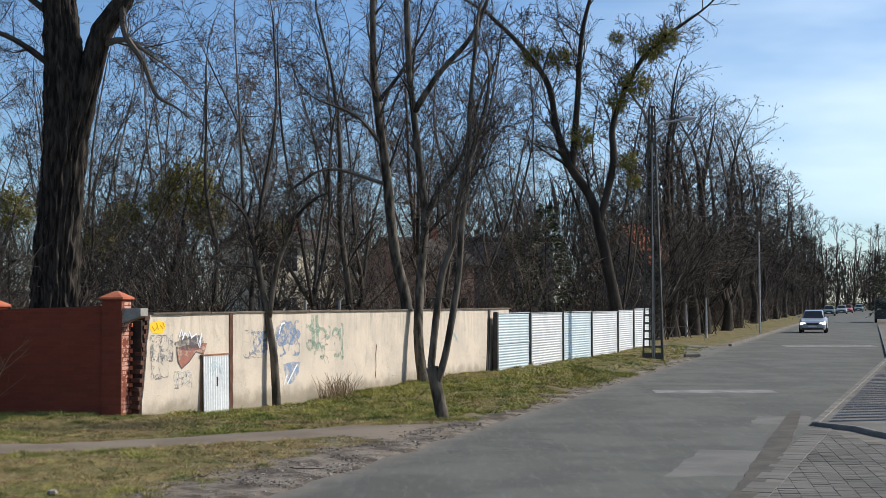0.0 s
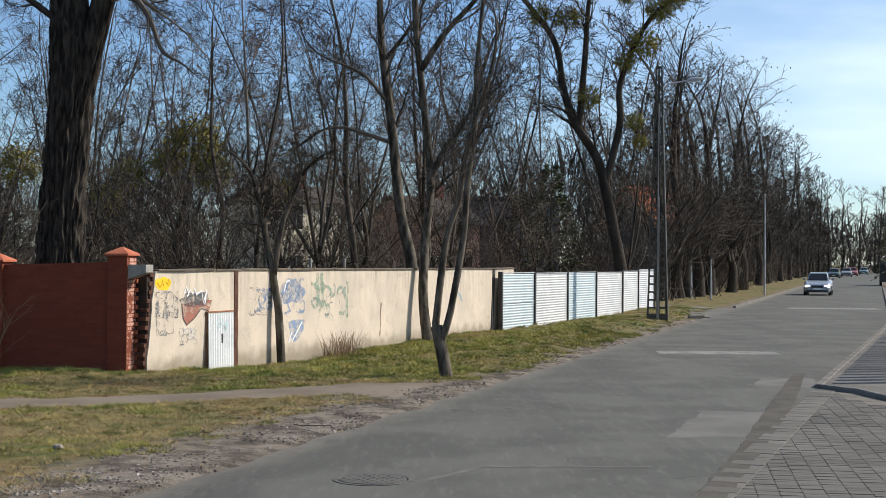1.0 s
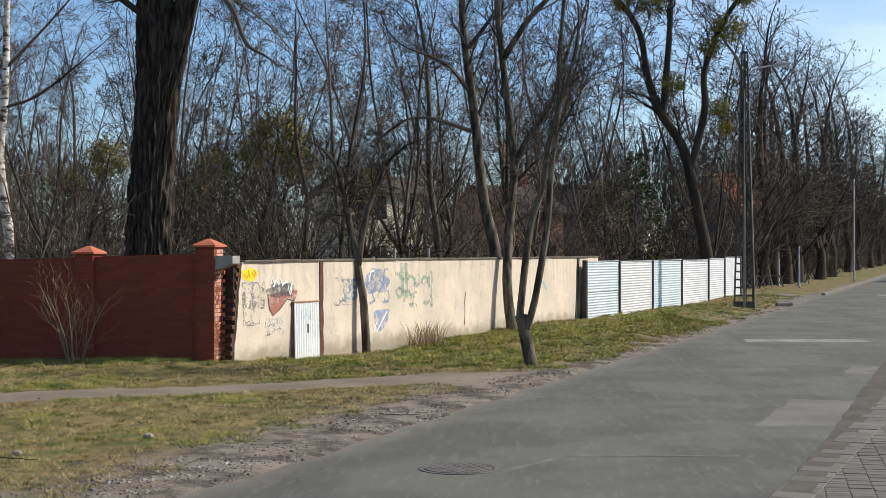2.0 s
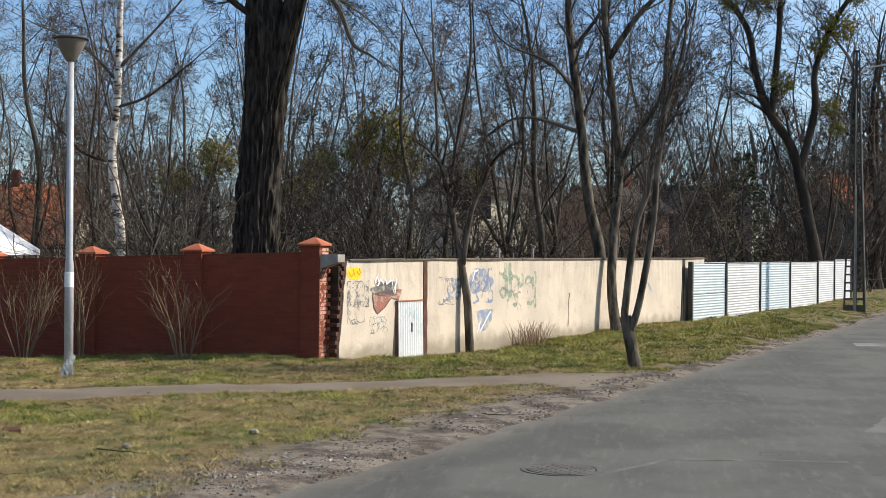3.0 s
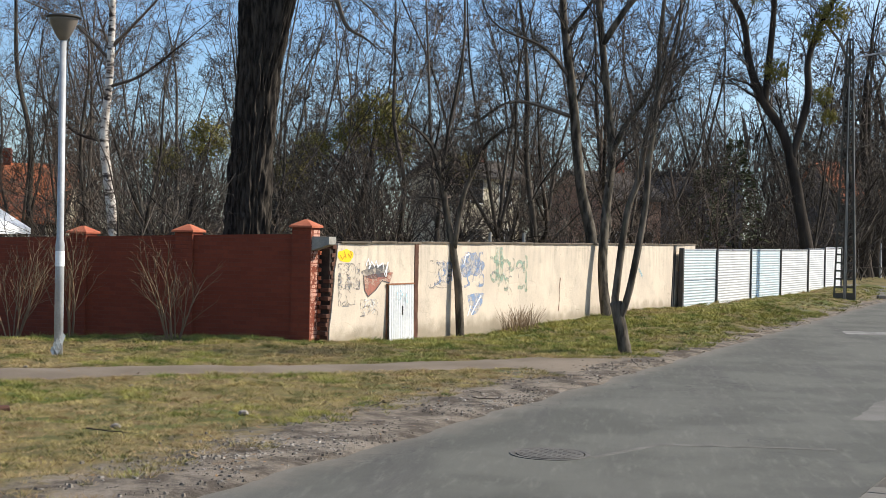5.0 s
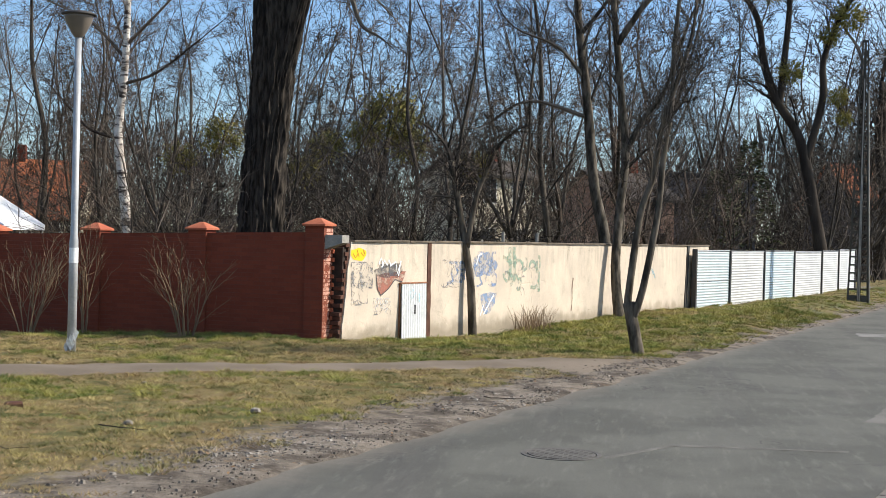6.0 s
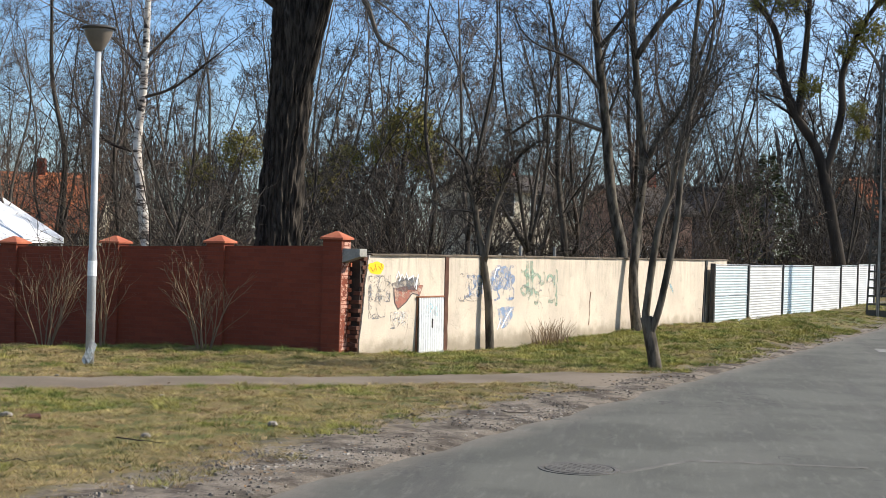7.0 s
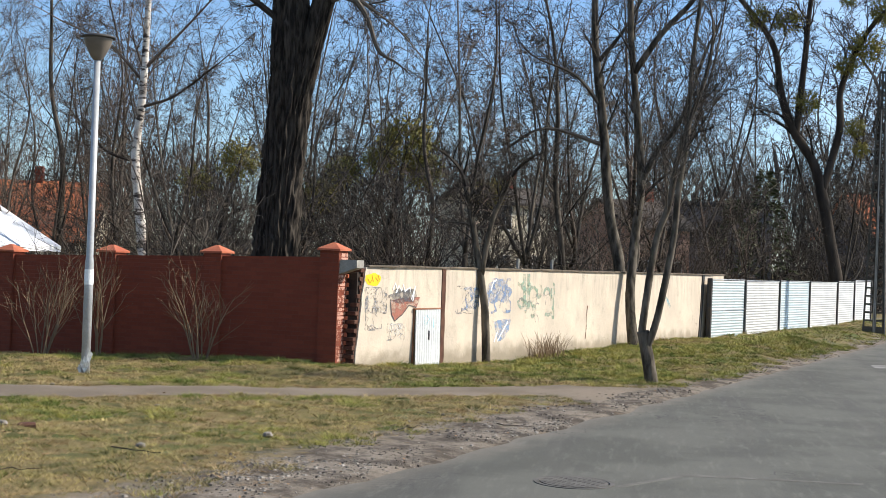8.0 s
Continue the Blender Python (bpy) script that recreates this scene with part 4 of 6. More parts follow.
def mistletoe(x, y, z, r, seed, parent, material=None):
    """A ball of short forked green twigs with small leaves."""
    rnd = random.Random(seed)
    g = Shape()
    for _ in range(int(200 + 120 * r)):
        d = Vector((rnd.gauss(0, 1), rnd.gauss(0, 1), rnd.gauss(0, 0.8))).normalized()
        o = Vector((x, y, z))
        a, b = o + d * r * rnd.uniform(0.2, 0.6), o + d * r * rnd.uniform(0.75, 1.1) + Vector((rnd.gauss(0, 1), rnd.gauss(0, 1), rnd.gauss(0, 1))) * r * 0.1
        g.tube([tuple(a), tuple(b)], [0.008, 0.005], 3, False)
        for _ in range(3):
            c = a.lerp(b, rnd.uniform(0.4, 1.05))
            u = Vector((rnd.gauss(0, 1), rnd.gauss(0, 1), rnd.gauss(0, 1))).normalized() * r * 0.14
            w = u.cross(d).normalized() * r * 0.045
            g.add([tuple(c), tuple(c + u * 0.5 + w), tuple(c + u), tuple(c + u * 0.5 - w)], [(0, 1, 2, 3)])
    return part("mistletoe", g, material or M_MISTLE, parent, "round clump of green mistletoe")


def finish(name, trunk, crown, x, y, label, bark, twig, group=""):
    tree = empty(name)
    part("trunk", trunk, bark, tree, smooth=True)
    part("crown", crown, twig, tree)
    return tagged(tree, label, "tree", group)


def woodland_tree(seed, tall, leaders, fork, style):
    """A bare tree at the origin: a bending trunk that may part into several rising leaders."""
    rnd = random.Random(seed)
    t, c = Shape(), Shape()
    sway = Vector((rnd.gauss(0, 0.5), rnd.gauss(0, 0.5), 0))
    top = tall * (fork if leaders > 1 else 0.85)
    ctrl = [Vector((0, 0, -0.3))]
    for k in range(1, 6):
        f = k / 5
        ctrl.append(sway * f * f + Vector((rnd.gauss(0, 0.1), rnd.gauss(0, 0.1), 0)) * (1 + f) + Vector((0, 0, top * f)))
    r0 = tall * 0.0095
    line = stem(t, ctrl, r0, r0 * (0.72 if leaders > 1 else 0.25), 8, 22, 0.1, 0.6)
    if leaders == 1:
        clothe(c, rnd, line, style, 0.24, 15, tall * 0.3, 1, None, 0.3)
        return t, c
    clothe(c, rnd, line, style, 0.55, 3, tall * 0.2, 1, None, 0.2)
    for k in range(leaders):
        a = 6.283 * k / leaders + rnd.uniform(-0.5, 0.5)
        out = Vector((math.cos(a), math.sin(a), 0)) * tall * rnd.uniform(0.11, 0.26)
        o = line[-2][0]
        l = stem(t, [o, o + out * 0.45 + Vector((0, 0, (tall - top) * 0.28)), o + out * 0.8 + Vector((rnd.gauss(0, 0.2), rnd.gauss(0, 0.2), (tall - top) * 0.6)), o + out * 1.1 + Vector((0, 0, (tall - top) * 0.9))], r0 * 0.6, r0 * 0.2, 7, 16)
        clothe(c, rnd, l, style, 0.12, 18 // leaders + 3, tall * 0.21, 1, None, 0.35)
    return t, c


def build_woods():
    kinds = []
    for seed, tall, leaders, fork in ((1, 9.0, 3, 0.26), (2, 11.5, 1, 0), (3, 8.6, 4, 0.2), (4, 10.5, 2, 0.3), (5, 8.0, 3, 0.16), (6, 12.0, 1, 0), (7, 9.6, 2, 0.22), (8, 10.0, 3, 0.25), (9, 11.0, 2, 0.3), (10, 9.0, 4, 0.2)):
        style = dict(STYLE, kids=(6, 6, 5, 4), lift=0.04, curl=1.3, angle=(0.5, 1.05), least=0.005, shrink=(0.45, 0.72)) if seed < 8 else dict(STYLE, kids=(6, 5, 5, 3), lift=0.035, curl=1.3, angle=(0.55, 1.15), least=0.009, shrink=(0.45, 0.72))
        t, c = woodland_tree(seed, tall, leaders, fork, style)
        tree = finish("bare_tree", t, c, 0, 0, "tall bare deciduous tree in the wood behind the wall", M_BARK_WOOD, (M_TWIG, M_TWIG_RED, M_TWIG)[seed % 3], "trees of the wood")
        kinds.append(tree)
    rnd = random.Random(21)
    spots = []
    for x, y in ((-19.5, 40), (-17, 52), (-12.5, 46), (-11, 58), (-9.6, 38), (-6.2, 43), (-5.2, 36.5), (-3.6, 47), (-2.6, 41), (-1.4, 47), (-1.2, 55), (0.9, 52), (2.0, 60), (4.4, 70), (8.0, 76), (-22, 60), (-24, 47), (-27, 70),
                 (-8, 66), (-4, 70), (0, 74), (-14, 74), (-19, 80), (4, 84), (-6, 86), (-11, 92), (-1, 96), (9.5, 92), (-25, 92), (-33, 82), (-30, 58), (5, 105), (-16, 104), (12, 110), (-5, 115), (-36, 104), (-26, 118), (18, 122), (-21, 35.5), (7.4, 63), (-13.6, 41.5), (-17.8, 44), (-20.5, 51), (-23.5, 40.5), (-26.5, 53), (-4.6, 52), (-3.3, 44), (-18.8, 46.5), (-21.5, 49), (-19.8, 43.5)):
        spots.append((x + rnd.uniform(-0.6, 0.6), y + rnd.uniform(-0.6, 0.6)))
    unused = {False: 7, True: 3}
    for x, y in spots:
        m = pose(x, y, height(x, y) - 0.05, rnd.uniform(-3, 3), rnd.uniform(-3, 3), rnd.uniform(0, 360))
        far = y > 72
        pick = kinds[7:] if far else kinds[:7]
        tree = pick.pop(0) if unused[far] else None
        if tree:
            unused[far] -= 1
            pick.append(tree)
            kinds[7 if far else 0:10 if far else 7] = pick
            tree.matrix_basis = m
        else:
            tree = copy_thing(rnd.choice(pick), m)
        s = rnd.uniform(0.9, 1.2) * (1.4 if far else 0.8 if -0.24 < x / y < -0.15 else 1.05)
        tree.scale = (s, s, s)


build_woods()


def build_big_tree():
    """The old tree behind the brick wall: deeply furrowed trunk that forks high up."""
    t, c = Shape(), Shape()
    rnd = random.Random(4)
    line = bezier([(-8.35, 30, -0.3), (-8.18, 30, 1.9), (-8.1, 30, 3.64), (-7.98, 30, 5.2), (-7.98, 30, 6.6), (-8.06, 30, 7.7), (-8.2, 30, 9.2), (-8.5, 30.2, 12.0)], 150)
    radii = [0.46 + 0.18 * math.exp(-k / 14) - 0.1 * smooth(k / 150, 0.5, 0.8) - 0.12 * smooth(k / 150, 0.75, 1.0) for k in range(151)]

    def furrow(i, j, a, p):
        cx, cy = math.cos(a), math.sin(a)
        x = a * 11.0 + 3.0 * noise.noise((cx * 2.2, cy * 2.2, p[2] * 0.9)) + 1.3 * noise.noise((cx * 6, cy * 6, p[2] * 2.6))
        plate = 0.75 + 0.5 * noise.noise((cx * 5, cy * 5, p[2] * 3.2))
        return 0.84 + 0.26 * plate * (1 - abs(math.sin(x))) ** 1.1 + 0.05 * noise.noise((cx * 9, cy * 9, p[2] * 2.0)) + 0.05 * noise.noise((cx, cy, p[2] * 0.5))

    t.tube([tuple(p) for p in line], radii, 168, True, furrow)
    fork = bezier([(-7.95, 29.95, 4.6), (-7.62, 29.9, 6.0), (-7.22, 29.9, 7.6), (-6.75, 29.9, 8.35), (-6.2, 29.8, 9.4), (-5.6, 29.6, 11.2)], 70)
    t.tube([tuple(p) for p in fork], [0.3 - 0.0022 * k for k in range(71)], 110, True, furrow)
    limb = stem(c, [(-6.75, 29.85, 8.3), (-6.62, 29.6, 7.6), (-6.2, 29.4, 6.97), (-5.92, 29.3, 6.3), (-5.55, 29.2, 6.05)], 0.085, 0.03, 7, 20)
    style = dict(STYLE, lift=0.02, curl=1.3)
    clothe(c, rnd, limb, style, 0.3, 5, 0.8, 2, None, 0.1)
    for a, b in (((-7.3, 29.9, 7.4), (-6.0, 29.5, 7.1)), ((-8.1, 30, 6.9), (-10.2, 29.5, 7.8)), ((-8.05, 30, 7.9), (-10.6, 30.5, 9.3)), ((-6.5, 29.8, 8.9), (-3.9, 29.3, 9.0))):
        a, b = Vector(a), Vector(b)
        l = stem(c, [a, a.lerp(b, 0.5) + Vector((0, 0, 0.25)), b], 0.09, 0.03, 6, 14)
        clothe(c, rnd, l, style, 0.3, 7, 1.7, 1, None, 0.1)
    tree = finish("old_tree", t, c, 0, 0, "massive old tree with deeply furrowed dark bark", M_OLDBARK, M_TWIG)
    return tree


build_big_tree()


def build_street_trees():
    rnd = random.Random(8)
    # forked young tree by the footpath
    t, c = Shape(), Shape()
    stem(t, [(0.02, 24.67, -0.2), (-0.01, 24.67, 0.0), (-0.1, 24.67, 0.45), (-0.2, 24.67, 0.88)], 0.108, 0.1, 14, 22, 0.14, 0.35)
    a = stem(t, [(-0.2, 24.67, 0.8), (-0.19, 24.67, 1.1), (-0.03, 24.67, 2.4), (0.17, 24.67, 3.05), (0.3, 24.6, 3.9), (0.7, 24.4, 5.2)], 0.072, 0.04, 12, 30, 0.1)
    b = stem(t, [(-0.13, 24.66, 0.55), (0.04, 24.6, 1.11), (0.26, 24.55, 2.41), (0.33, 24.55, 3.37), (0.45, 24.55, 4.34), (0.47, 24.6, 5.31), (0.6, 24.6, 6.8)], 0.068, 0.032, 12, 36, 0.1)
    style = dict(STYLE, lift=0.09, kids=(8, 7, 6, 4))
    clothe(c, rnd, a, style, 0.5, 8, 1.5)
    clothe(c, rnd, b, style, 0.42, 12, 1.6)
    finish("forked_tree", t, c, 0, 0, "young bare tree with two forking grey stems at the path's edge", M_BARK_GREY, M_TWIG, "street trees")
    # slim tree close to the wall
    t, c = Shape(), Shape()
    a = stem(t, [(-0.47, 35.5, -0.3), (-0.5, 35.55, 0.0), (-0.62, 35.7, 1.17), (-0.57, 35.9, 2.6), (-0.45, 35.9, 4.0), (-0.55, 35.9, 5.14), (-0.71, 35.9, 6.55), (-0.87, 35.9, 8.26), (-0.94, 35.9, 11.5)], 0.135, 0.07, 14, 50, 0.12, 0.4)
    b = stem(t, [(-0.45, 35.9, 4.1), (-0.05, 35.8, 4.9), (0.45, 35.7, 5.6), (0.94, 35.6, 7.1)], 0.09, 0.04, 10, 20)
    b2 = stem(t, [(-0.73, 35.9, 6.8), (-0.1, 35.8, 7.75), (0.73, 35.7, 8.7), (1.25, 35.6, 9.9)], 0.09, 0.04, 10, 20)
    clothe(c, rnd, a, style, 0.4, 16, 1.9)
    clothe(c, rnd, b, style, 0.3, 8, 1.7)
    clothe(c, rnd, b2, style, 0.3, 8, 1.7)
    finish("slim_tree", t, c, 0, 0, "tall slim bare tree close to the rendered wall", M_BARK_GREY, M_TWIG, "street trees")
    # small pollard in front of the wall
    t, c = Shape(), Shape()
    a = stem(t, [(-3.34, 28.95, -0.4), (-3.36, 28.95, -0.2), (-3.42, 28.95, 0.84), (-3.52, 28.95, 1.52), (-3.74, 28.95, 2.67), (-3.9, 28.95, 3.48)], 0.095, 0.06, 12, 30, 0.14, 0.3)
    b = stem(t, [(-3.53, 28.95, 1.7), (-3.37, 28.85, 2.67), (-3.18, 28.8, 3.2), (-2.95, 28.7, 3.7)], 0.06, 0.04, 10, 18)
    wide = dict(STYLE, lift=0.0, curl=1.4, kids=(8, 8, 6, 4))
    clothe(c, rnd, a, wide, 0.75, 14, 1.1, 1, None, 0.0)
    clothe(c, rnd, b, wide, 0.6, 8, 1.0, 1, None, 0.0)
    finish("pollard_tree", t, c, 0, 0, "small crooked bare tree with a low spreading head", M_BARK_GREY, M_TWIG, "street trees")
    # tall stem behind the wall
    t, c = Shape(), Shape()
    a = stem(t, [(-0.9, 40, -0.3), (-1.02, 40, 1.86), (-1.35, 40, 3.43), (-1.61, 40, 5.8), (-1.82, 40, 7.38), (-1.96, 40, 8.96), (-1.95, 40, 12.5)], 0.175, 0.08, 12, 44, 0.1, 0.3)
    for p, q, r in (((-1.55, 40, 5.3), (-3.2, 39.6, 5.7), (-4.4, 39.4, 5.0)), ((-1.85, 40, 7.6), (-1.2, 39.8, 8.4), (-0.5, 39.6, 9.6)), ((-1.7, 40, 6.4), (-2.4, 39.7, 7.2), (-3.4, 39.5, 7.6))):
        clothe(c, rnd, stem(c, [p, q, r], 0.07, 0.03, 6, 12), style, 0.3, 7, 1.6)
    clothe(c, rnd, a, style, 0.45, 10, 1.9)
    finish("tall_tree", t, c, 0, 0, "tall bare tree with a straight grey trunk", M_BARK_GREY, M_TWIG)
    # birch
    t, c = Shape(), Shape()
    a = stem(t, [(-14.0, 38, -0.3), (-14.13, 38, 1.75), (-14.31, 38, 3.28), (-14.45, 38, 4.53), (-14.31, 38, 6.41), (-14.25, 38, 8.76), (-14.1, 38, 12.5)], 0.17, 0.07, 12, 44, 0.08, 0.3)
    for p, q, r in (((-14.28, 38, 5.9), (-13.28, 37.7, 6.18), (-12.0, 37.4, 7.03)), ((-14.42, 38, 4.35), (-15.22, 37.8, 4.61), (-15.75, 37.6, 5.2)), ((-14.3, 38, 6.6), (-15.3, 37.8, 7.6), (-16.6, 37.5, 8.2)), ((-14.25, 38, 7.0), (-13.2, 37.7, 7.9), (-12.0, 37.5, 9.1))):
        clothe(c, rnd, stem(c, [p, q, r], 0.05, 0.022, 6, 14), dict(style, lift=-0.03), 0.3, 8, 1.5)
    clothe(c, rnd, a, dict(style, lift=-0.02), 0.5, 12, 1.8)
    finish("birch_tree", t, c, 0, 0, "birch with white peeling bark and bare twigs", M_BIRCH, M_TWIG_RED)
    # leaning tree with mistletoe
    t, c = Shape(), Shape()
    a = stem(t, [(7.9, 62, -0.3), (7.51, 62, 1.74), (6.91, 62, 4.81), (6.43, 62, 6.54), (5.57, 62, 7.9), (4.97, 62, 9.51), (4.6, 62, 11.49), (3.38, 62, 13.23), (2.0, 62, 14.6)], 0.28, 0.08, 12, 50, 0.12, 0.3)
    b = stem(t, [(6.79, 62, 5.3), (7.42, 62, 8.02), (7.43, 62, 9.75), (8.31, 62, 11.98), (9.43, 62, 13.34), (10.6, 62, 14.2)], 0.18, 0.07, 10, 36)
    d = stem(t, [(5.62, 62, 7.6), (5.88, 62, 10.74), (6.1, 62, 13.72), (6.8, 62, 16.5)], 0.16, 0.07, 10, 26)
    rough = dict(STYLE, kink=0.1, curl=1.2, least=0.008, kids=(8, 7, 6, 4))
    for l, n in ((a, 16), (b, 12), (d, 12)):
        clothe(c, rnd, l, rough, 0.35, n, 2.6)
    tree = finish("mistletoe_tree", t, c, 0, 0, "leaning bare tree hung with mistletoe clumps", M_BARK, M_TWIG)
    for k, (x, z, r) in enumerate(((5.1, 12.5, 0.75), (6.07, 9.13, 0.62), (8.04, 8.14, 0.5), (8.35, 11.5, 0.8), (9.06, 13.0, 0.75), (9.7, 13.5, 0.65), (7.58, 13.47, 0.4), (7.6, 10.7, 0.55), (3.9, 12.7, 0.6), (8.3, 7.2, 0.4))):
        mistletoe(x, 61.8, z, r, 40 + k, tree)


build_street_trees()


def build_roadside_rows():
    """Trees along the street beyond the fence, with dry seed bunches on their outer twigs."""
    rnd = random.Random(31)
    kinds = []
    for seed, tall, dense in ((51, 13.5, 15), (52, 12.0, 14), (53, 14.5, 15), (54, 13.0, 13)):
        t, c = Shape(), Shape()
        tips = []
        r2 = random.Random(seed)
        style = dict(STYLE, kids=(7, 6, 5, 4), lift=0.08, least=0.009) if seed < 54 else dict(STYLE, kids=(6, 6, 5, 3), lift=0.08, least=0.02)
        line = stem(t, [(0, 0, -0.3), (0.1, 0, 1.5), (-0.1, 0.1, 3.2), (0.25, 0, tall * 0.5), (0.1, 0.2, tall * 0.72)], 0.22, 0.08, 9, 24, 0.12, 0.5)
        clothe(c, r2, line, style, 0.2, dense, tall * 0.33, 1, tips, 0.5)
        tree = finish("street_tree", t, c, 0, 0, "bare roadside tree with clusters of dry seed pods", M_BARK, M_TWIG, "roadside trees")
        pods = Shape()
        for p, d in tips:
            if p.z < tall * 0.5 or r2.random() < 0.84:
                continue
            for _ in range(2):
                q = p + Vector((r2.gauss(0, 0.08), r2.gauss(0, 0.08), r2.gauss(0, 0.08)))
                u, w = Vector((r2.gauss(0, 0.03), r2.gauss(0, 0.03), -0.13)), Vector((r2.gauss(0, 1), r2.gauss(0, 1), 0)).normalized() * 0.028
                pods.add([tuple(q), tuple(q + u * 0.5 + w), tuple(q + u), tuple(q + u * 0.5 - w)], [(0, 1, 2, 3)])
        tagged(part("seed_cluster", pods, M_POD, tree, "dark dry seed pods"), kind="stuff")
        kinds.append(tree)
    spots = [(12.6, 78), (14.6, 83), (16.9, 94), (11.0, 73.5), (13.6, 80.5), (16.2, 88), (19.6, 99), (22.5, 109), (103, 345), (108, 352), (116, 372), (121, 360), (131, 380), (97, 322), (20.5, 103), (16.0, 99), (24.0, 116), (28.5, 131), (23.5, 124), (33, 147), (38.0, 163), (43, 180), (49, 200), (56, 224), (36, 160), (45, 192), (64, 250), (74, 285), (95, 330), (110, 345), (126, 350), (98, 300), (84, 240), (60, 236), (68, 262), (79, 296), (88, 318), (53, 214), (118, 335), (90, 345)]
    for k, (x, y) in enumerate(spots):
        m = pose(x, y, -0.05, rnd.uniform(-2, 2), rnd.uniform(-2, 2), rnd.uniform(0, 360))
        tree = kinds[k] if k < 3 else kinds[3] if y == 345 and x == 103 else copy_thing(kinds[3 if y > 150 else rnd.randrange(3)], m)
        tree.matrix_basis = m
        s = rnd.uniform(0.98, 1.14) if y < 100 else rnd.uniform(1.12, 1.36) if y < 250 else rnd.uniform(1.3, 1.5)
        tree.scale = (s * 1.5, s * 1.5, s) if y < 100 else (s * 1.2, s * 1.2, s)


build_roadside_rows()


# ---- thickets behind the wall ----
def thicket(seed, tall, stems, wide, material, least=0.006):
    """A many-stemmed leafless shrub at the origin, each stem with its twigs a part."""
    rnd = random.Random(seed)
    shrub = empty("shrub")
    style = dict(STYLE, levels=3, kids=(8, 6, 7), curl=1.5, lift=0.02, least=least)
    for _ in range(stems):
        g = Shape()
        d = Vector((rnd.gauss(0, 0.45), rnd.gauss(0, 0.45), 1)).normalized()
        sprout(g, rnd, Vector((rnd.gauss(0, wide * 0.2), rnd.gauss(0, wide * 0.2), -0.1)), d, tall * rnd.uniform(0.6, 1.0), 0.03, 1, style)
        part("stem", g, material, shrub)
    return shrub


def build_thickets():
    rnd = random.Random(77)
    kinds = []
    for seed, tall, stems, material in ((61, 6.5, 11, M_TWIG), (62, 5.0, 13, M_TWIG_RED), (63, 7.5, 10, M_TWIG), (64, 3.4, 15, M_TWIG_RED), (65, 5.8, 12, M_TWIG)):
        shrub = tagged(thicket(seed, tall, stems, 2.2, material), "dense leafless shrub in the wood", "shrub", "undergrowth")
        kinds.append(shrub)
    spots = []
    for x, y, step in ((-30, 36, 2.3), (-36, 46, 2.7), (-40, 58, 3.2), (-44, 72, 3.8)):
        limit = W0.x + 0.4 * (y - 3 - W0.y) - 2.2
        while x < limit:
            spots.append((x + rnd.uniform(-0.8, 0.8), y + rnd.uniform(-3, 3)))
            x += step * rnd.uniform(0.7, 1.2)
    spots += [(-6.6, 34.5), (-8.8, 33), (-11.5, 32.5), (-13.5, 33.5), (-5.6, 38), (-4.0, 41), (-3.6, 45), (-2.3, 49), (-1.0, 53), (0.3, 56.5), (1.6, 60), (3.6, 65), (8.6, 66.5), (10.2, 71), (9.5, 76)]
    for k in range(34):
        y = 66 + k * 4.6 + rnd.uniform(-1.5, 1.5)
        spots.append((left_edge(y) - rnd.uniform(4.2, 8.5), y))
    spots = [(x, y) for x, y in spots if not (-23 < x < -12.5 and y < 41) and not (-0.13 < x / y < -0.095 and y > 33.5)]
    for k in range(14):
        spots.append((84 + 2.8 * k, 320 + rnd.uniform(-25, 30)))
    for k, (x, y) in enumerate(spots):
        m = pose(x, y, height(x, y), 0, 0, rnd.uniform(0, 360))
        shrub = kinds[k] if k < 5 else copy_thing(kinds[rnd.randrange(5)], m)
        shrub.matrix_basis = m
        s = rnd.uniform(0.8, 1.15) * (1.9 if y > 290 else 1.0)
        shrub.scale = (s, s, s * rnd.uniform(0.9, 1.1))


build_thickets()


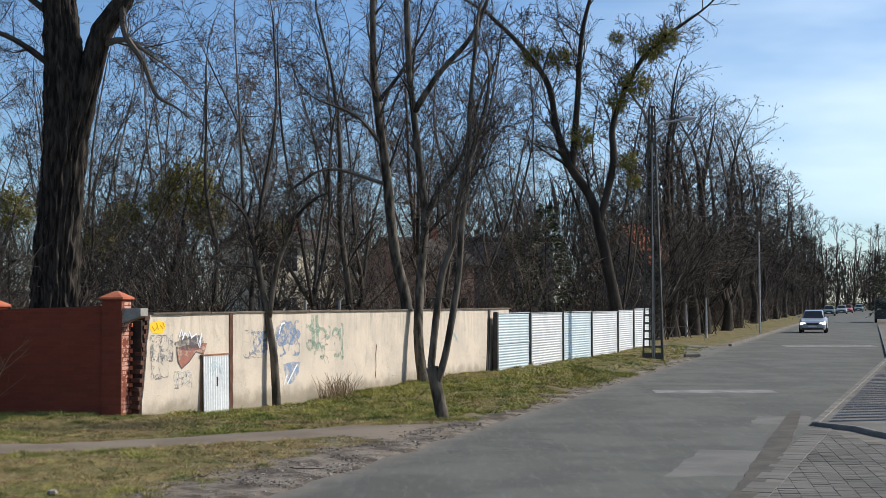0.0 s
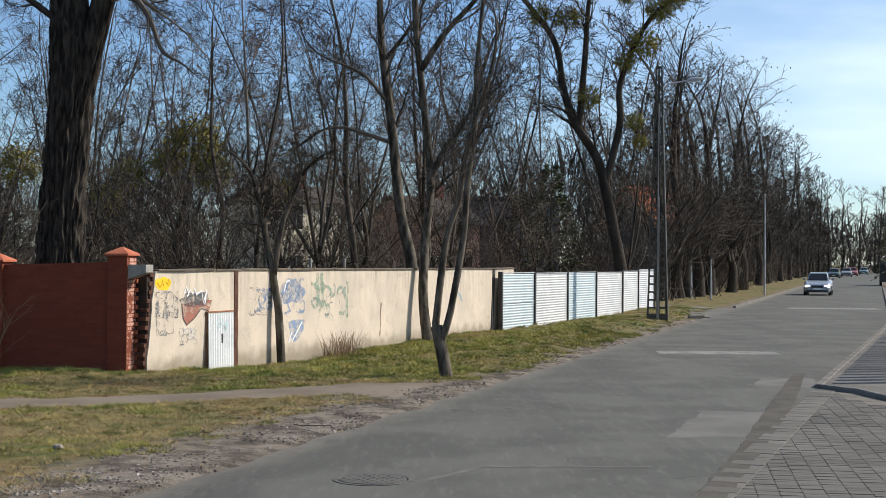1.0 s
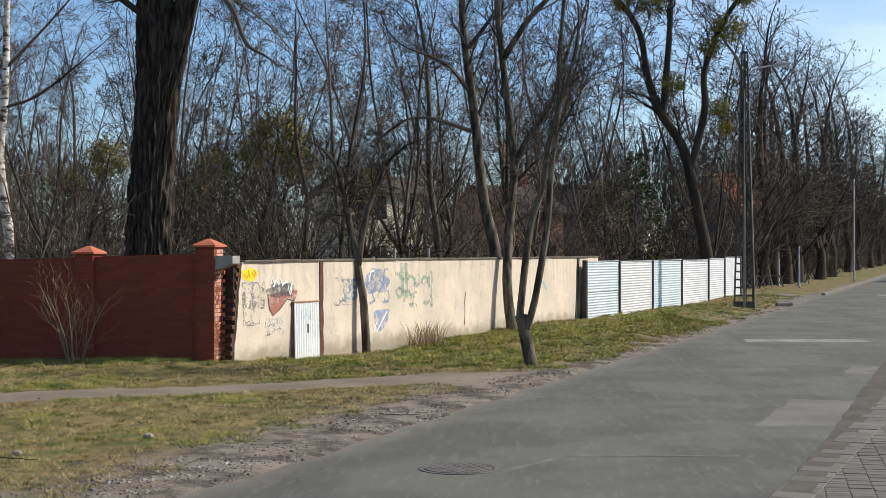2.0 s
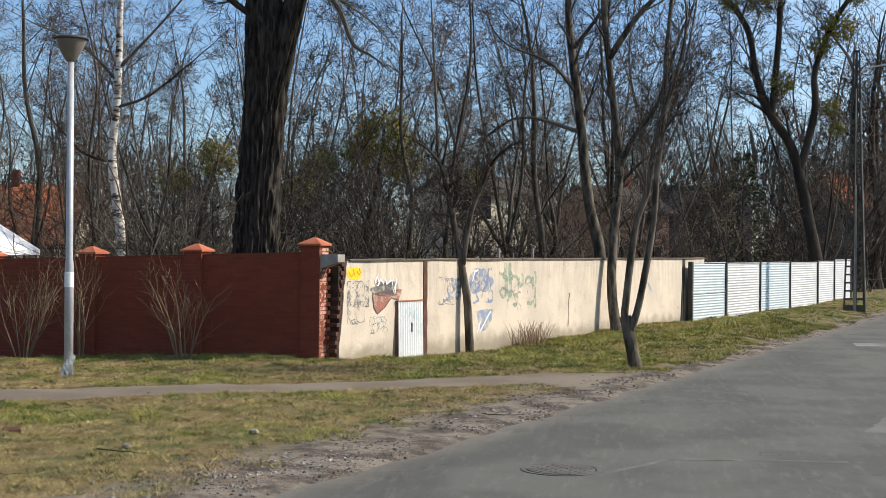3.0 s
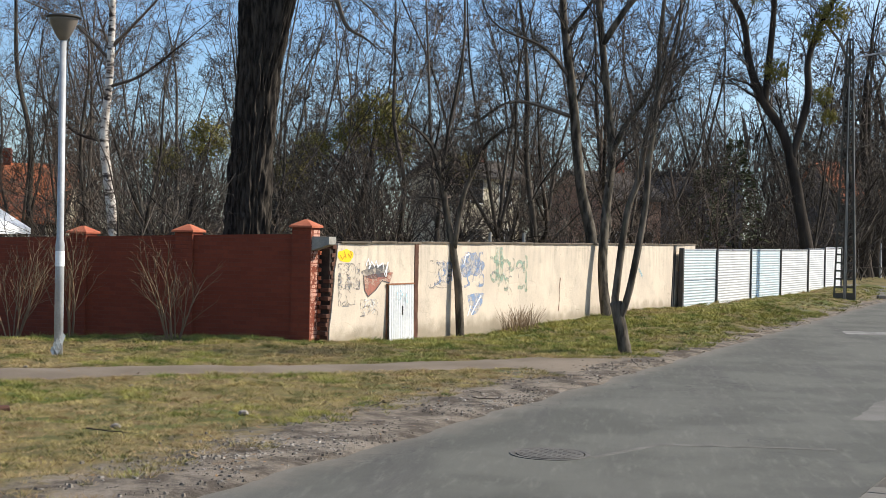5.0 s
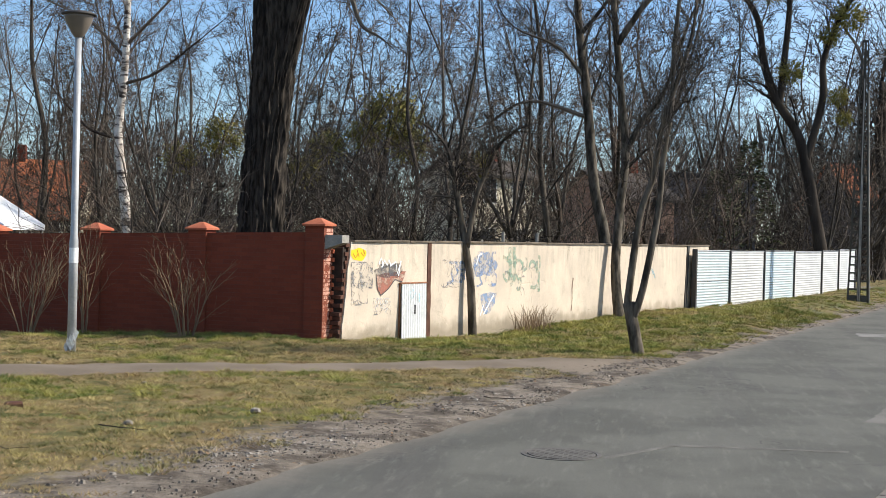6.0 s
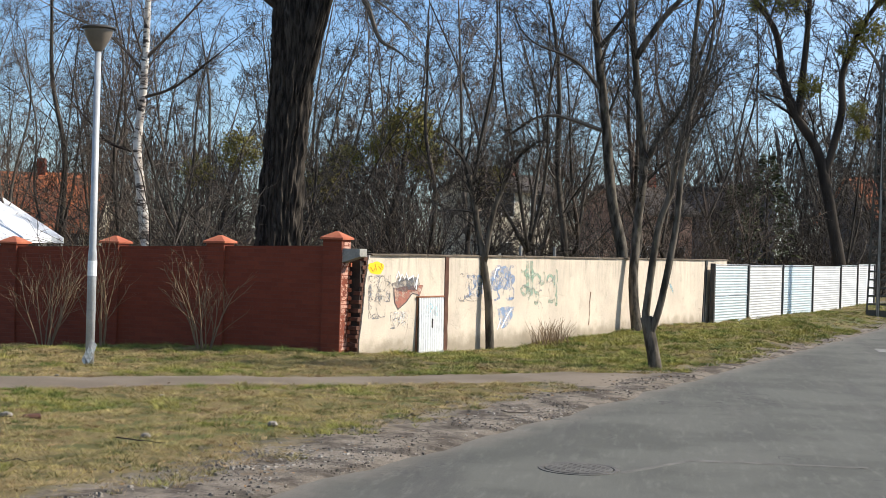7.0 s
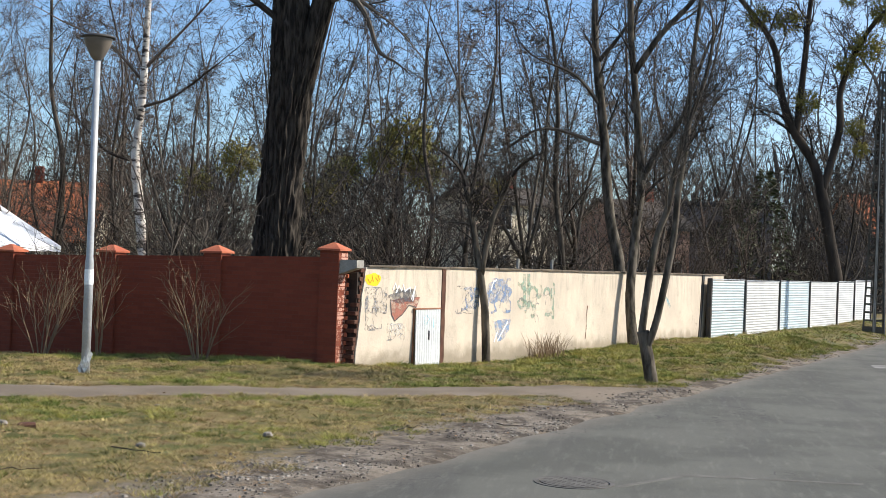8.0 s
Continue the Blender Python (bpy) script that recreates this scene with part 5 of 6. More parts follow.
def build_far_woods():
    """Distant leafless wood that closes the view behind the nearer trees."""
    rng = np.random.default_rng(12)
    n = 64000
    along = rng.uniform(0, 1, n)
    x = -75 + 92 * along
    y = 100 + 26 * rng.uniform(0, 1, n) + 6 * np.sin(along * 40)
    top = 8.2 + 1.6 * np.sin(along * 23) + 1.2 * np.sin(along * 61 + 1)
    z = top * rng.uniform(0, 1, n) ** 1.15
    stem_like = rng.uniform(0, 1, n) < 0.05
    length = np.where(stem_like, rng.uniform(2.0, 4.0, n), rng.uniform(0.5, 1.5, n))
    width = np.where(stem_like, rng.uniform(0.05, 0.11, n), rng.uniform(0.018, 0.042, n))
    lean = np.where(stem_like, rng.normal(0, 0.3, n), rng.normal(0, 1.0, n))
    # the last parts of it line the street and close its far end
    a, b = n * 6 // 10, n * 9 // 10
    y[a:b] = 88 + 240 * rng.uniform(0, 1, b - a) ** 1.4
    x[a:b] = 1.0 + 0.3 * (y[a:b] - 24.1) - 5.0 - 13 * rng.uniform(0, 1, b - a)
    z[a:b] *= 0.95
    y[b:] = rng.uniform(345, 375, n - b)
    x[b:] = rng.uniform(78, 140, n - b)
    z[b:] *= 1.35
    grow = np.clip(y / 112, 0.9, 3.2)
    width, length = width * grow, length * grow ** 0.5
    v = np.empty((n, 3, 3))
    v[:, 0] = np.stack([x - width, y, z], 1)
    v[:, 1] = np.stack([x + width, y, z], 1)
    v[:, 2] = np.stack([x + np.sin(lean) * length, y + rng.normal(0, 0.2, n), z + np.cos(lean) * length], 1)
    me = bpy.data.meshes.new("far_woods")
    me.from_pydata(v.reshape(-1, 3).tolist(), [], np.arange(3 * n).reshape(-1, 3).tolist())
    me.materials.append(M_TWIG)
    tagged(part("far_woods", me, None), "dense leafless wood in the distance", "woods", kind="stuff")


build_far_woods()


def build_mistle_orchard():
    """Low dark spreading trees with mistletoe, behind the walls."""
    rnd = random.Random(15)
    style = dict(STYLE, kids=(7, 6, 6, 4), lift=0.0, curl=1.5, least=0.007)
    for x, y, tall, clumps in ((-8.3, 44.5, 6.4, ((-7.9, 5.6, 1.0), (-7.3, 4.7, 0.7), (-8.8, 5.0, 0.6), (-9.9, 4.6, 0.6))), (-11.4, 46.0, 5.6, ((-11.0, 3.9, 0.6), (-12.3, 4.6, 0.7))), (-5.2, 45.0, 5.5, ((-5.3, 4.1, 0.55),)), (-15.5, 50.0, 6.5, ((-15.0, 5.2, 0.9), (-16.6, 4.4, 0.7)))):
        t, c = Shape(), Shape()
        line = stem(t, [(x, y, -0.3), (x + 0.1, y, 1.2), (x - 0.2, y, 2.4), (x + 0.1, y, tall * 0.62)], 0.17, 0.08, 9, 20, 0.14, 0.4)
        clothe(c, rnd, line, style, 0.3, 11, tall * 0.45, 1, None, 0.25)
        tree = finish("orchard_tree", t, c, 0, 0, "low spreading bare tree with mistletoe behind the wall", M_BARK, M_TWIG, "orchard trees")
        for k, (mx, mz, r) in enumerate(clumps):
            mistletoe(mx, y - 0.3, mz, r, 70 + k + int(tall * 10), tree)


build_mistle_orchard()


def build_conifers():
    rnd = random.Random(19)
    for x, y, tall, r in ((4.9, 68.0, 6.6, 2.1), (3.6, 71.0, 5.4, 1.9), (38.6, 122.0, 7.0, 2.4), (43.5, 138.0, 7.5, 2.6)):
        tree = empty("evergreen_tree", x, y, 0.0)
        t = Shape()
        t.tube([(0, 0, -0.2), (0, 0, tall)], [0.12, 0.02], 6)
        part("trunk", t, M_BARK, tree)
        g = Shape()
        for _ in range(950):
            f = rnd.random() ** 0.8
            z = 0.6 + (tall - 0.6) * f
            a, rad = rnd.uniform(0, 6.283), r * (1.05 - f) * math.sqrt(rnd.random()) * (1 + 0.3 * noise.noise((f * 6, x, 0)))
            p = Vector((rad * math.cos(a), rad * math.sin(a), z))
            u = Vector((math.cos(a), math.sin(a), rnd.uniform(-0.5, 0.3))) * rnd.uniform(0.2, 0.42)
            w = Vector((rnd.gauss(0, 1), rnd.gauss(0, 1), rnd.gauss(0, 1))).normalized() * 0.07
            g.add([tuple(p), tuple(p + u * 0.5 + w), tuple(p + u), tuple(p + u * 0.5 - w)], [(0, 1, 2, 3)])
        part("crown", g, M_IVY, tree)
        tagged(tree, "dark evergreen tree among bare trees", "tree", "evergreens")


build_conifers()

# ---- buildings beyond the wood ----
M_GLASS = plain("dark_window_glass", (0.02, 0.024, 0.03), 0.12, 0.0, 0.0, 0.2)


def house(x, y, turn, w, d, eaves, ridge, wall_material, label, floors=2, roof_material=None):
    h = empty("house", x, y, 0.0, turn)
    b = Shape()
    b.v = [(-w / 2, -d / 2, -0.3), (w / 2, -d / 2, -0.3), (w / 2, d / 2, -0.3), (-w / 2, d / 2, -0.3), (-w / 2, -d / 2, eaves), (w / 2, -d / 2, eaves), (w / 2, d / 2, eaves), (-w / 2, d / 2, eaves), (-w / 2, 0, ridge - 0.12), (w / 2, 0, ridge - 0.12)]
    b.f = [(0, 1, 5, 4), (2, 3, 7, 6), (1, 2, 6, 9, 5), (3, 0, 4, 8, 7)]
    part("wall", b, wall_material, h)
    r = Shape()
    o, slope = 0.4, (ridge - eaves) / (d / 2)
    for s in (-1, 1):
        n = 14
        for k in range(n + 1):
            f = k / n
            yy = s * (d / 2 + o) * (1 - f)
            zz = ridge - slope * abs(yy) + (0.05 if k % 2 else 0.0)
            r.v += [(-w / 2 - o, yy, zz), (w / 2 + o, yy, zz), (-w / 2 - o, yy, zz - 0.12), (w / 2 + o, yy, zz - 0.12)]
        base = len(r.v) - 4 * (n + 1)
        for k in range(n):
            a = base + 4 * k
            r.f += [(a, a + 1, a + 5, a + 4), (a + 3, a + 2, a + 6, a + 7), (a, a + 4, a + 6, a + 2), (a + 1, a + 3, a + 7, a + 5)]
        r.f.append((base, base + 2, base + 3, base + 1))
    roof = part("roof", r, roof_material or M_ROOF, h)
    c = Shape()
    c.soft_box((w * 0.2, -0.3, ridge - 0.8), (w * 0.2 + 0.5, 0.2, ridge + 0.9), 0.05)
    part("chimney", c, M_BRICK, roof)
    for row in range(floors):
        for k in range(max(2, int(w / 2.2))):
            wx = -w / 2 + (k + 0.5) * w / max(2, int(w / 2.2))
            z0 = 0.9 + row * 2.8
            if z0 + 1.4 > eaves:
                continue
            g = Shape()
            g.soft_box((wx - 0.5, -d / 2 - 0.03, z0), (wx + 0.5, -d / 2 + 0.05, z0 + 1.4), 0.01)
            win = part("window", g, M_WHITE, h)
            for sx in (-0.45, 0.02):
                p = Shape()
                p.box((wx + sx, -d / 2 - 0.036, z0 + 0.06), (wx + sx + 0.43, -d / 2 - 0.02, z0 + 1.34))
                part("pane", p, M_GLASS, win)
    return tagged(h, label, "house")


M_SLATE = surface("dark_roof_felt", (0.09, 0.075, 0.065), (0.06, 0.052, 0.048), 0.8, 9.0, 0.85, relief=0.3)
house(-9.4, 82, 48, 4.4, 4.4, 5.4, 6.3, M_PLASTER_FAR, "cream plastered house with a dark roof", 2, M_SLATE)
house(-1.6, 88, 30, 4.0, 7.0, 4.4, 6.0, surface("pinkish_plaster", (0.42, 0.27, 0.21), (0.35, 0.22, 0.17), 0.4, 6.0, 0.9, relief=0.1), "pinkish plastered house among trees", 2, M_SLATE)
house(-41.4, 84, 12, 14.0, 9.0, 2.5, 5.9, M_PLASTER_FAR, "low house with a broad orange tiled roof", 1)
house(13.0, 93, 40, 3.6, 4.4, 4.6, 7.0, M_GREYWALL, "grey house with an orange tiled roof beside the street")


def flat_block():
    b = empty("flat_roofed_building", 4.2, 97.0, 0.0)
    g = Shape()
    g.soft_box((-6.0, -4, -0.3), (3.0, 4, 5.9), 0.05)
    part("wall", g, M_GREYWALL, b)
    g = Shape()
    g.soft_box((-6.2, -4.2, 5.9), (3.2, 4.2, 6.25), 0.05)
    part("roof", g, M_DARKSTEEL, b)
    for k in range(4):
        g = Shape()
        g.soft_box((-5.2 + 2.1 * k, -4.04, 3.4), (-4.0 + 2.1 * k, -3.95, 4.9), 0.01)
        part("window", g, M_GLASS, b)
    tagged(b, "dark grey flat-roofed building behind the trees", "building")


flat_block()


def build_canopy():
    tent = empty("party_tent", -20.2, 35.6, -0.2)
    g = Shape()
    w, eave, ridge = 2.75, 2.12, 3.75
    g.v = [(-w, -1.5, eave), (w, -1.5, eave), (w, 4.5, eave), (-w, 4.5, eave), (0, -1.5, ridge), (0, 4.5, ridge), (-w, -1.5, eave - 0.16), (w, -1.5, eave - 0.16), (w, 4.5, eave - 0.16), (-w, 4.5, eave - 0.16)]
    g.f = [(1, 2, 5, 4), (3, 0, 4, 5), (0, 1, 4), (2, 3, 5), (0, 6, 7, 1), (1, 7, 8, 2), (2, 8, 9, 3), (3, 9, 6, 0)]
    part("canopy", g, M_TARP, tent)
    for x, y in ((-w + 0.05, -1.45), (w - 0.05, -1.45), (w - 0.05, 4.45), (-w + 0.05, 4.45), (0, -1.45)):
        p = Shape()
        p.tube([(x, y, -0.1), (x, y, eave)], [0.03, 0.03], 8)
        part("leg", p, M_WHITE, tent)
    for x in (-1.4, 0.0, 1.4):
        p = Shape()
        p.tube([(x - 0.5, -1.45, eave - 0.35), (x, -1.45, eave - 0.12), (x + 0.5, -1.45, eave - 0.35)], [0.015] * 3, 6)
        part("brace", p, M_WHITE, tent)
    tagged(tent, "white party tent with a steel frame behind the brick wall", "tent")


build_canopy()


# ---- street furniture ----
def build_lattice_pole():
    base = height(7.18, 48.8)
    pole = empty("lattice_pole", 7.18, 48.8, base, -8)
    tall = 8.65
    for side, (b0, b1, t0, t1) in (("left", (-0.36, -0.03, -0.085, -0.012)), ("right", (0.03, 0.30, 0.012, 0.085))):
        body = Shape()
        for x0, x1 in ((b0, t0), (b1, t1)):
            n = 12
            for k in range(n + 1):
                f = k / n
                cx, z, hw, hd = x0 + (x1 - x0) * f, -0.4 + (tall + 0.4) * f, 0.032 - 0.006 * f, 0.05 - 0.015 * f
                body.v += [(cx - hw, -hd, z), (cx + hw, -hd, z), (cx + hw, hd, z), (cx - hw, hd, z)]
            o = len(body.v) - 4 * (n + 1)
            body.f += [(o + 4 * k + i, o + 4 * k + (i + 1) % 4, o + 4 * k + 4 + (i + 1) % 4, o + 4 * k + 4 + i) for k in range(n) for i in range(4)] + [(o + 4 * n, o + 4 * n + 1, o + 4 * n + 2, o + 4 * n + 3)]
        body.n = len(body.v)
        shaft = part("shaft", body, M_POLE, pole)
        z = 0.0
        while z < tall - 0.2:
            f = z / tall
            r = Shape()
            tall_rung = 0.22 if z == 0.0 else 0.06
            r.box((b0 + (t0 - b0) * f, -0.04 + 0.012 * f, z), (b1 + (t1 - b1) * f, 0.04 - 0.012 * f, z + tall_rung))
            part("rung", r, M_POLE, shaft)
            z += 0.27 + (0.12 if z == 0.0 else 0.0)
    for x0, x1, top in ((-0.03, 0.0, 7.4), (0.02, 0.02, 4.2), (0.345, 0.14, 7.0)):
        c = Shape()
        c.tube([(x0, -0.075, -0.1), ((x0 + x1) / 2, -0.07, top / 2), (x1, -0.06, top)], [0.02, 0.02, 0.02], 8)
        part("conduit", c, M_CONCRETE, pole, "pale grey cable conduit")
    cap = Shape()
    cap.soft_box((-0.11, -0.06, tall - 0.05), (0.11, 0.06, tall + 0.04), 0.02)
    part("cap", cap, M_DARKSTEEL, pole)
    for z in (7.7, 8.2):
        c = Shape()
        c.tube([(-0.09, -0.12, z), (-0.09, -0.12, z + 0.12)], [0.05, 0.035], 8)
        part("insulator", c, M_DARKSTEEL, pole)
    arm = Shape()
    arm.tube([(0.08, 0, 7.9), (0.35, 0, 8.08), (0.8, 0, 8.16), (1.1, 0, 8.2)], [0.03, 0.028, 0.026, 0.026], 8)
    arm_ob = part("arm", arm, M_STEEL, pole)
    head = Shape()
    head.tube([(0.95, 0, 8.18), (1.1, 0, 8.2), (1.3, 0, 8.23), (1.5, 0, 8.25)], [0.04, 0.09, 0.085, 0.03], 10)
    part("lamp_head", head, M_STEEL, arm_ob, "grey street light head")
    tagged(pole, "dark concrete lattice pole with a street light arm", "utility pole")


build_lattice_pole()


def build_lamp_post():
    base = height(-8.89, 21.55)
    lamp = empty("lamp_post", -8.89, 21.55, base)
    p = Shape()
    p.lathe([(0.07, -0.2), (0.07, 1.75), (0.065, 1.8), (0.056, 1.86), (0.05, 5.02)], 18)
    part("post", p, M_STEEL, lamp, "grey steel post", True)
    s = Shape()
    s.lathe([(0.06, 4.98), (0.075, 5.0), (0.12, 5.06), (0.2, 5.22), (0.225, 5.3), (0.235, 5.33)], 28)
    part("bowl", s, surface("smoked_lamp_bowl", (0.2, 0.17, 0.14), (0.14, 0.12, 0.1), 3.0, 12.0, 0.35, relief=0.05, spec=0.5), lamp, "smoky brown lamp bowl", True)
    r = Shape()
    r.lathe([(0.235, 5.325), (0.275, 5.335), (0.27, 5.36), (0.2, 5.385), (0.05, 5.4)], 28)
    part("hood", r, M_DARKSTEEL, lamp, "flat dark hood", True)
    k = Shape()
    k.lathe([(0.073, 1.42), (0.073, 1.66)], 18)
    part("sticker", k, M_WHITE, lamp, "small pale sticker")
    rnd = random.Random(2)
    for i in range(7):
        a = rnd.uniform(3.2, 6.2)
        f = Shape()
        z = rnd.uniform(-0.02, 0.25)
        c = Vector((0.085 * math.cos(a), 0.085 * math.sin(a), z))
        f.add([tuple(c), tuple(c + Vector((0.05, -0.02, 0.09))), tuple(c + Vector((0.0, -0.05, 0.16))), tuple(c + Vector((-0.04, -0.01, 0.08))), tuple(c * 0.95 + Vector((0, 0, 0.08)))], [(0, 1, 4), (1, 2, 4), (2, 3, 4), (3, 0, 4)])
        part("peeling_paint", f, M_WHITE, lamp)
    tagged(lamp, "slim grey steel park lamp with a bowl shade", "lamp post")


build_lamp_post()


def build_manhole():
    m = empty("manhole_cover", -0.67, 13.05, 0.0)
    f = Shape()
    f.lathe([(0.37, -0.05), (0.37, 0.006), (0.325, 0.006), (0.32, 0.0), (0.01, 0.0)], 40)
    part("frame", f, M_IRON, m)
    c = Shape()
    c.lathe([(0.31, 0.0), (0.31, 0.008), (0.01, 0.008)], 40)
    lid = part("lid", c, M_IRON, m)
    for i in range(-6, 7):
        for j in range(-6, 7):
            if (i * i + j * j) * 0.0019 < 0.085 and (i + j) % 2 == 0:
                s = Shape()
                s.soft_box((i * 0.044 - 0.017, j * 0.044 - 0.017, 0.008), (i * 0.044 + 0.017, j * 0.044 + 0.017, 0.011), 0.002)
                part("stud", s, M_IRON, lid)
    tagged(m, "round cast iron manhole cover set in the asphalt", "manhole cover")


build_manhole()


# ---- shrubs and weeds on the verge ----
def build_wall_shrubs():
    for seed, x, y, tall, stems, wide in ((81, -7.98, 24.5, 1.65, 8, 0.24), (82, -11.2, 25.0, 1.65, 8, 0.24), (83, -10.1, 24.85, 1.9, 6, 0.14)):
        rnd = random.Random(seed)
        g = Shape()
        style = dict(STYLE, levels=3, kids=(6, 6, 5), lift=0.07, curl=0.5, least=0.0042, angle=(0.3, 0.7))
        for k in range(stems):
            a = rnd.uniform(0, 6.28)
            d = Vector((wide * math.cos(a), wide * 0.7 * math.sin(a), 1)).normalized()
            sprout(g, rnd, Vector((0.1 * math.cos(a), 0.08 * math.sin(a), -0.06)), d, tall * rnd.uniform(0.55, 1.05), 0.017, 1, style)
        ob = part("bare_shrub", g, M_TWIG_PALE)
        ob.matrix_basis = pose(x, y, height(x, y))
        tagged(ob, "leafless tan shrub in front of the brick wall", "shrub", "shrubs by the brick wall")
    rnd = random.Random(84)
    g = Shape()
    for k in range(150):
        a = rnd.uniform(0, 6.28)
        o = Vector((rnd.gauss(0, 0.28), rnd.gauss(0, 0.14), -0.03))
        d = Vector((o.x * 1.1 + rnd.gauss(0, 0.25), rnd.gauss(0, 0.2), 1)).normalized()
        l = rnd.uniform(0.25, 0.62)
        g.tube([tuple(o), tuple(o + d * l * 0.6), tuple(o + d * l + Vector((d.x, d.y, -0.1)) * 0.15)], [0.005, 0.004, 0.002], 3, False)
    ob = part("dry_weeds", g, surface("brown_dead_stalk", (0.2, 0.14, 0.085), (0.13, 0.09, 0.055), 2.0, 9.0, 0.9, relief=0.2))
    ob.matrix_basis = pose(-2.3, 31.3, height(-2.3, 31.3), 0, 0, 68)
    tagged(ob, "clump of dry dead weeds at the wall's foot", "weeds")


build_wall_shrubs()


def build_grass():
    """Matted tufts of short winter grass, each a sheaf of leaning blades."""
    rng = np.random.default_rng(5)
    lots = {"grass": (M_GRASS, "short worn winter grass of the verge"), "fresh_grass": (M_GRASS_FRESH, "fresher green grass tufts"), "dry_grass": (M_DRY, "dry straw-coloured grass")}
    picks = {"grass": [], "fresh_grass": [], "dry_grass": []}

    def scatter(count, x0, x1, y0, y1):
        xs, ys = rng.uniform(x0, x1, count), rng.uniform(y0, y1, count)
        for x, y in zip(xs.tolist(), ys.tolist()):
            if abs(x) > 0.42 * y + 1.5:
                continue
            s = lateral(x, y)
            wall_x = W0.x + 0.4 * (y - W0.y)
            if s < 0.25 or (y > 25.1 and x < wall_x + 0.05) or (y > 24.6 - 0.243 * (x + 5.5) and x < -5.4) or y > 26.5 and x < -5:
                continue
            wander = 0.2 * noise.noise((x * 1.8, y * 1.8, 4.0)) + 0.12 * noise.noise((x * 5.0, y * 5.0, 14.0))
            if x < 1.0 and np.interp(x, *PATH_LOW) + 0.04 + wander < y < np.interp(x, *PATH_TOP) - 0.04 + wander:
                continue
            patch = noise.noise((x * 0.5, y * 0.5, 11.0)) + 0.6 * noise.noise((x * 1.7, y * 1.7, 12.0)) + 0.25 * noise.noise((x * 5.0, y * 5.0, 13.0))
            edge = s + 0.9 * noise.noise((x * 0.9, y * 0.9, 6.0)) + 0.5 * noise.noise((x * 3.0, y * 3.0, 2.0))
            bare = 1.15 if y < 23.5 else 0.5
            thin = noise.noise((x * 2.3, y * 2.3, 41.0)) + 0.5 * noise.noise((x * 6.0, y * 6.0, 42.0))
            if edge < bare or rng.random() > smooth(edge, bare - 0.1, bare + 0.5) + 0.15 or (y < 24 and thin < -0.3 and rng.random() < 0.8):
                continue
            green = patch + (0.4 if y > 25.5 else 0.25 if y > 24 else 0.12 if x < -4.5 and 14.5 < y < 17.5 else -0.12)
            straw = noise.noise((x * 0.9, y * 1.5, 31.0)) + 0.5 * noise.noise((x * 3.5, y * 3.5, 33.0))
            kind = "fresh_grass" if green > 0.12 and rng.random() < 0.75 else "dry_grass" if rng.random() < (0.78 if straw > 0.05 else 0.2) else "grass"
            picks[kind].append((x, y, height(x, y), noise.noise((x * 3.4, y * 2.8, 17.0)) + 0.7 * noise.noise((x * 8.0, y * 7.0, 3.0))))

    scatter(62000, -13, 2, 9.5, 26.5)
    scatter(33000, -5.5, 10, 24.5, 40)
    scatter(16000, -1, 14, 38, 62)
    for name, pts in picks.items():
        blades = 9
        p = np.repeat(np.array(pts), blades, 0)
        n = len(p)
        far = np.clip(p[:, 1] / 20, 0.75, 1.7)
        out = rng.uniform(0, 6.283, n)
        reach = np.abs(rng.normal(0, 0.035, n)) * far
        foot = p[:, :3] + np.stack([reach * np.cos(out), reach * np.sin(out), np.full(n, -0.012)], 1)
        h = rng.uniform(0.008, 0.036, n) * np.clip(0.9 + 1.6 * p[:, 3], 0.3, 2.6) * {"fresh_grass": 1.4, "dry_grass": 0.8}.get(name, 1.0) * far ** 0.4 + 0.012
        w = rng.uniform(0.0035, 0.0075, n) * far
        tilt = rng.uniform(0.5, 2.2, n) * (1.5 if name == "dry_grass" else 1.0) * h
        a = rng.uniform(0, 6.283, n)
        v = np.empty((n, 3, 3))
        v[:, 0] = foot + np.stack([w * np.cos(a), w * np.sin(a), np.zeros(n)], 1)
        v[:, 1] = foot - np.stack([w * np.cos(a), w * np.sin(a), np.zeros(n)], 1)
        v[:, 2] = foot + np.stack([tilt * np.cos(out), tilt * np.sin(out), h + 0.012], 1)
        me = bpy.data.meshes.new(name)
        me.from_pydata(v.reshape(-1, 3).tolist(), [], np.arange(3 * n).reshape(-1, 3).tolist())
        me.materials.append(lots[name][0])
        tagged(part(name, me, None), lots[name][1], "grass", kind="stuff")


build_grass()


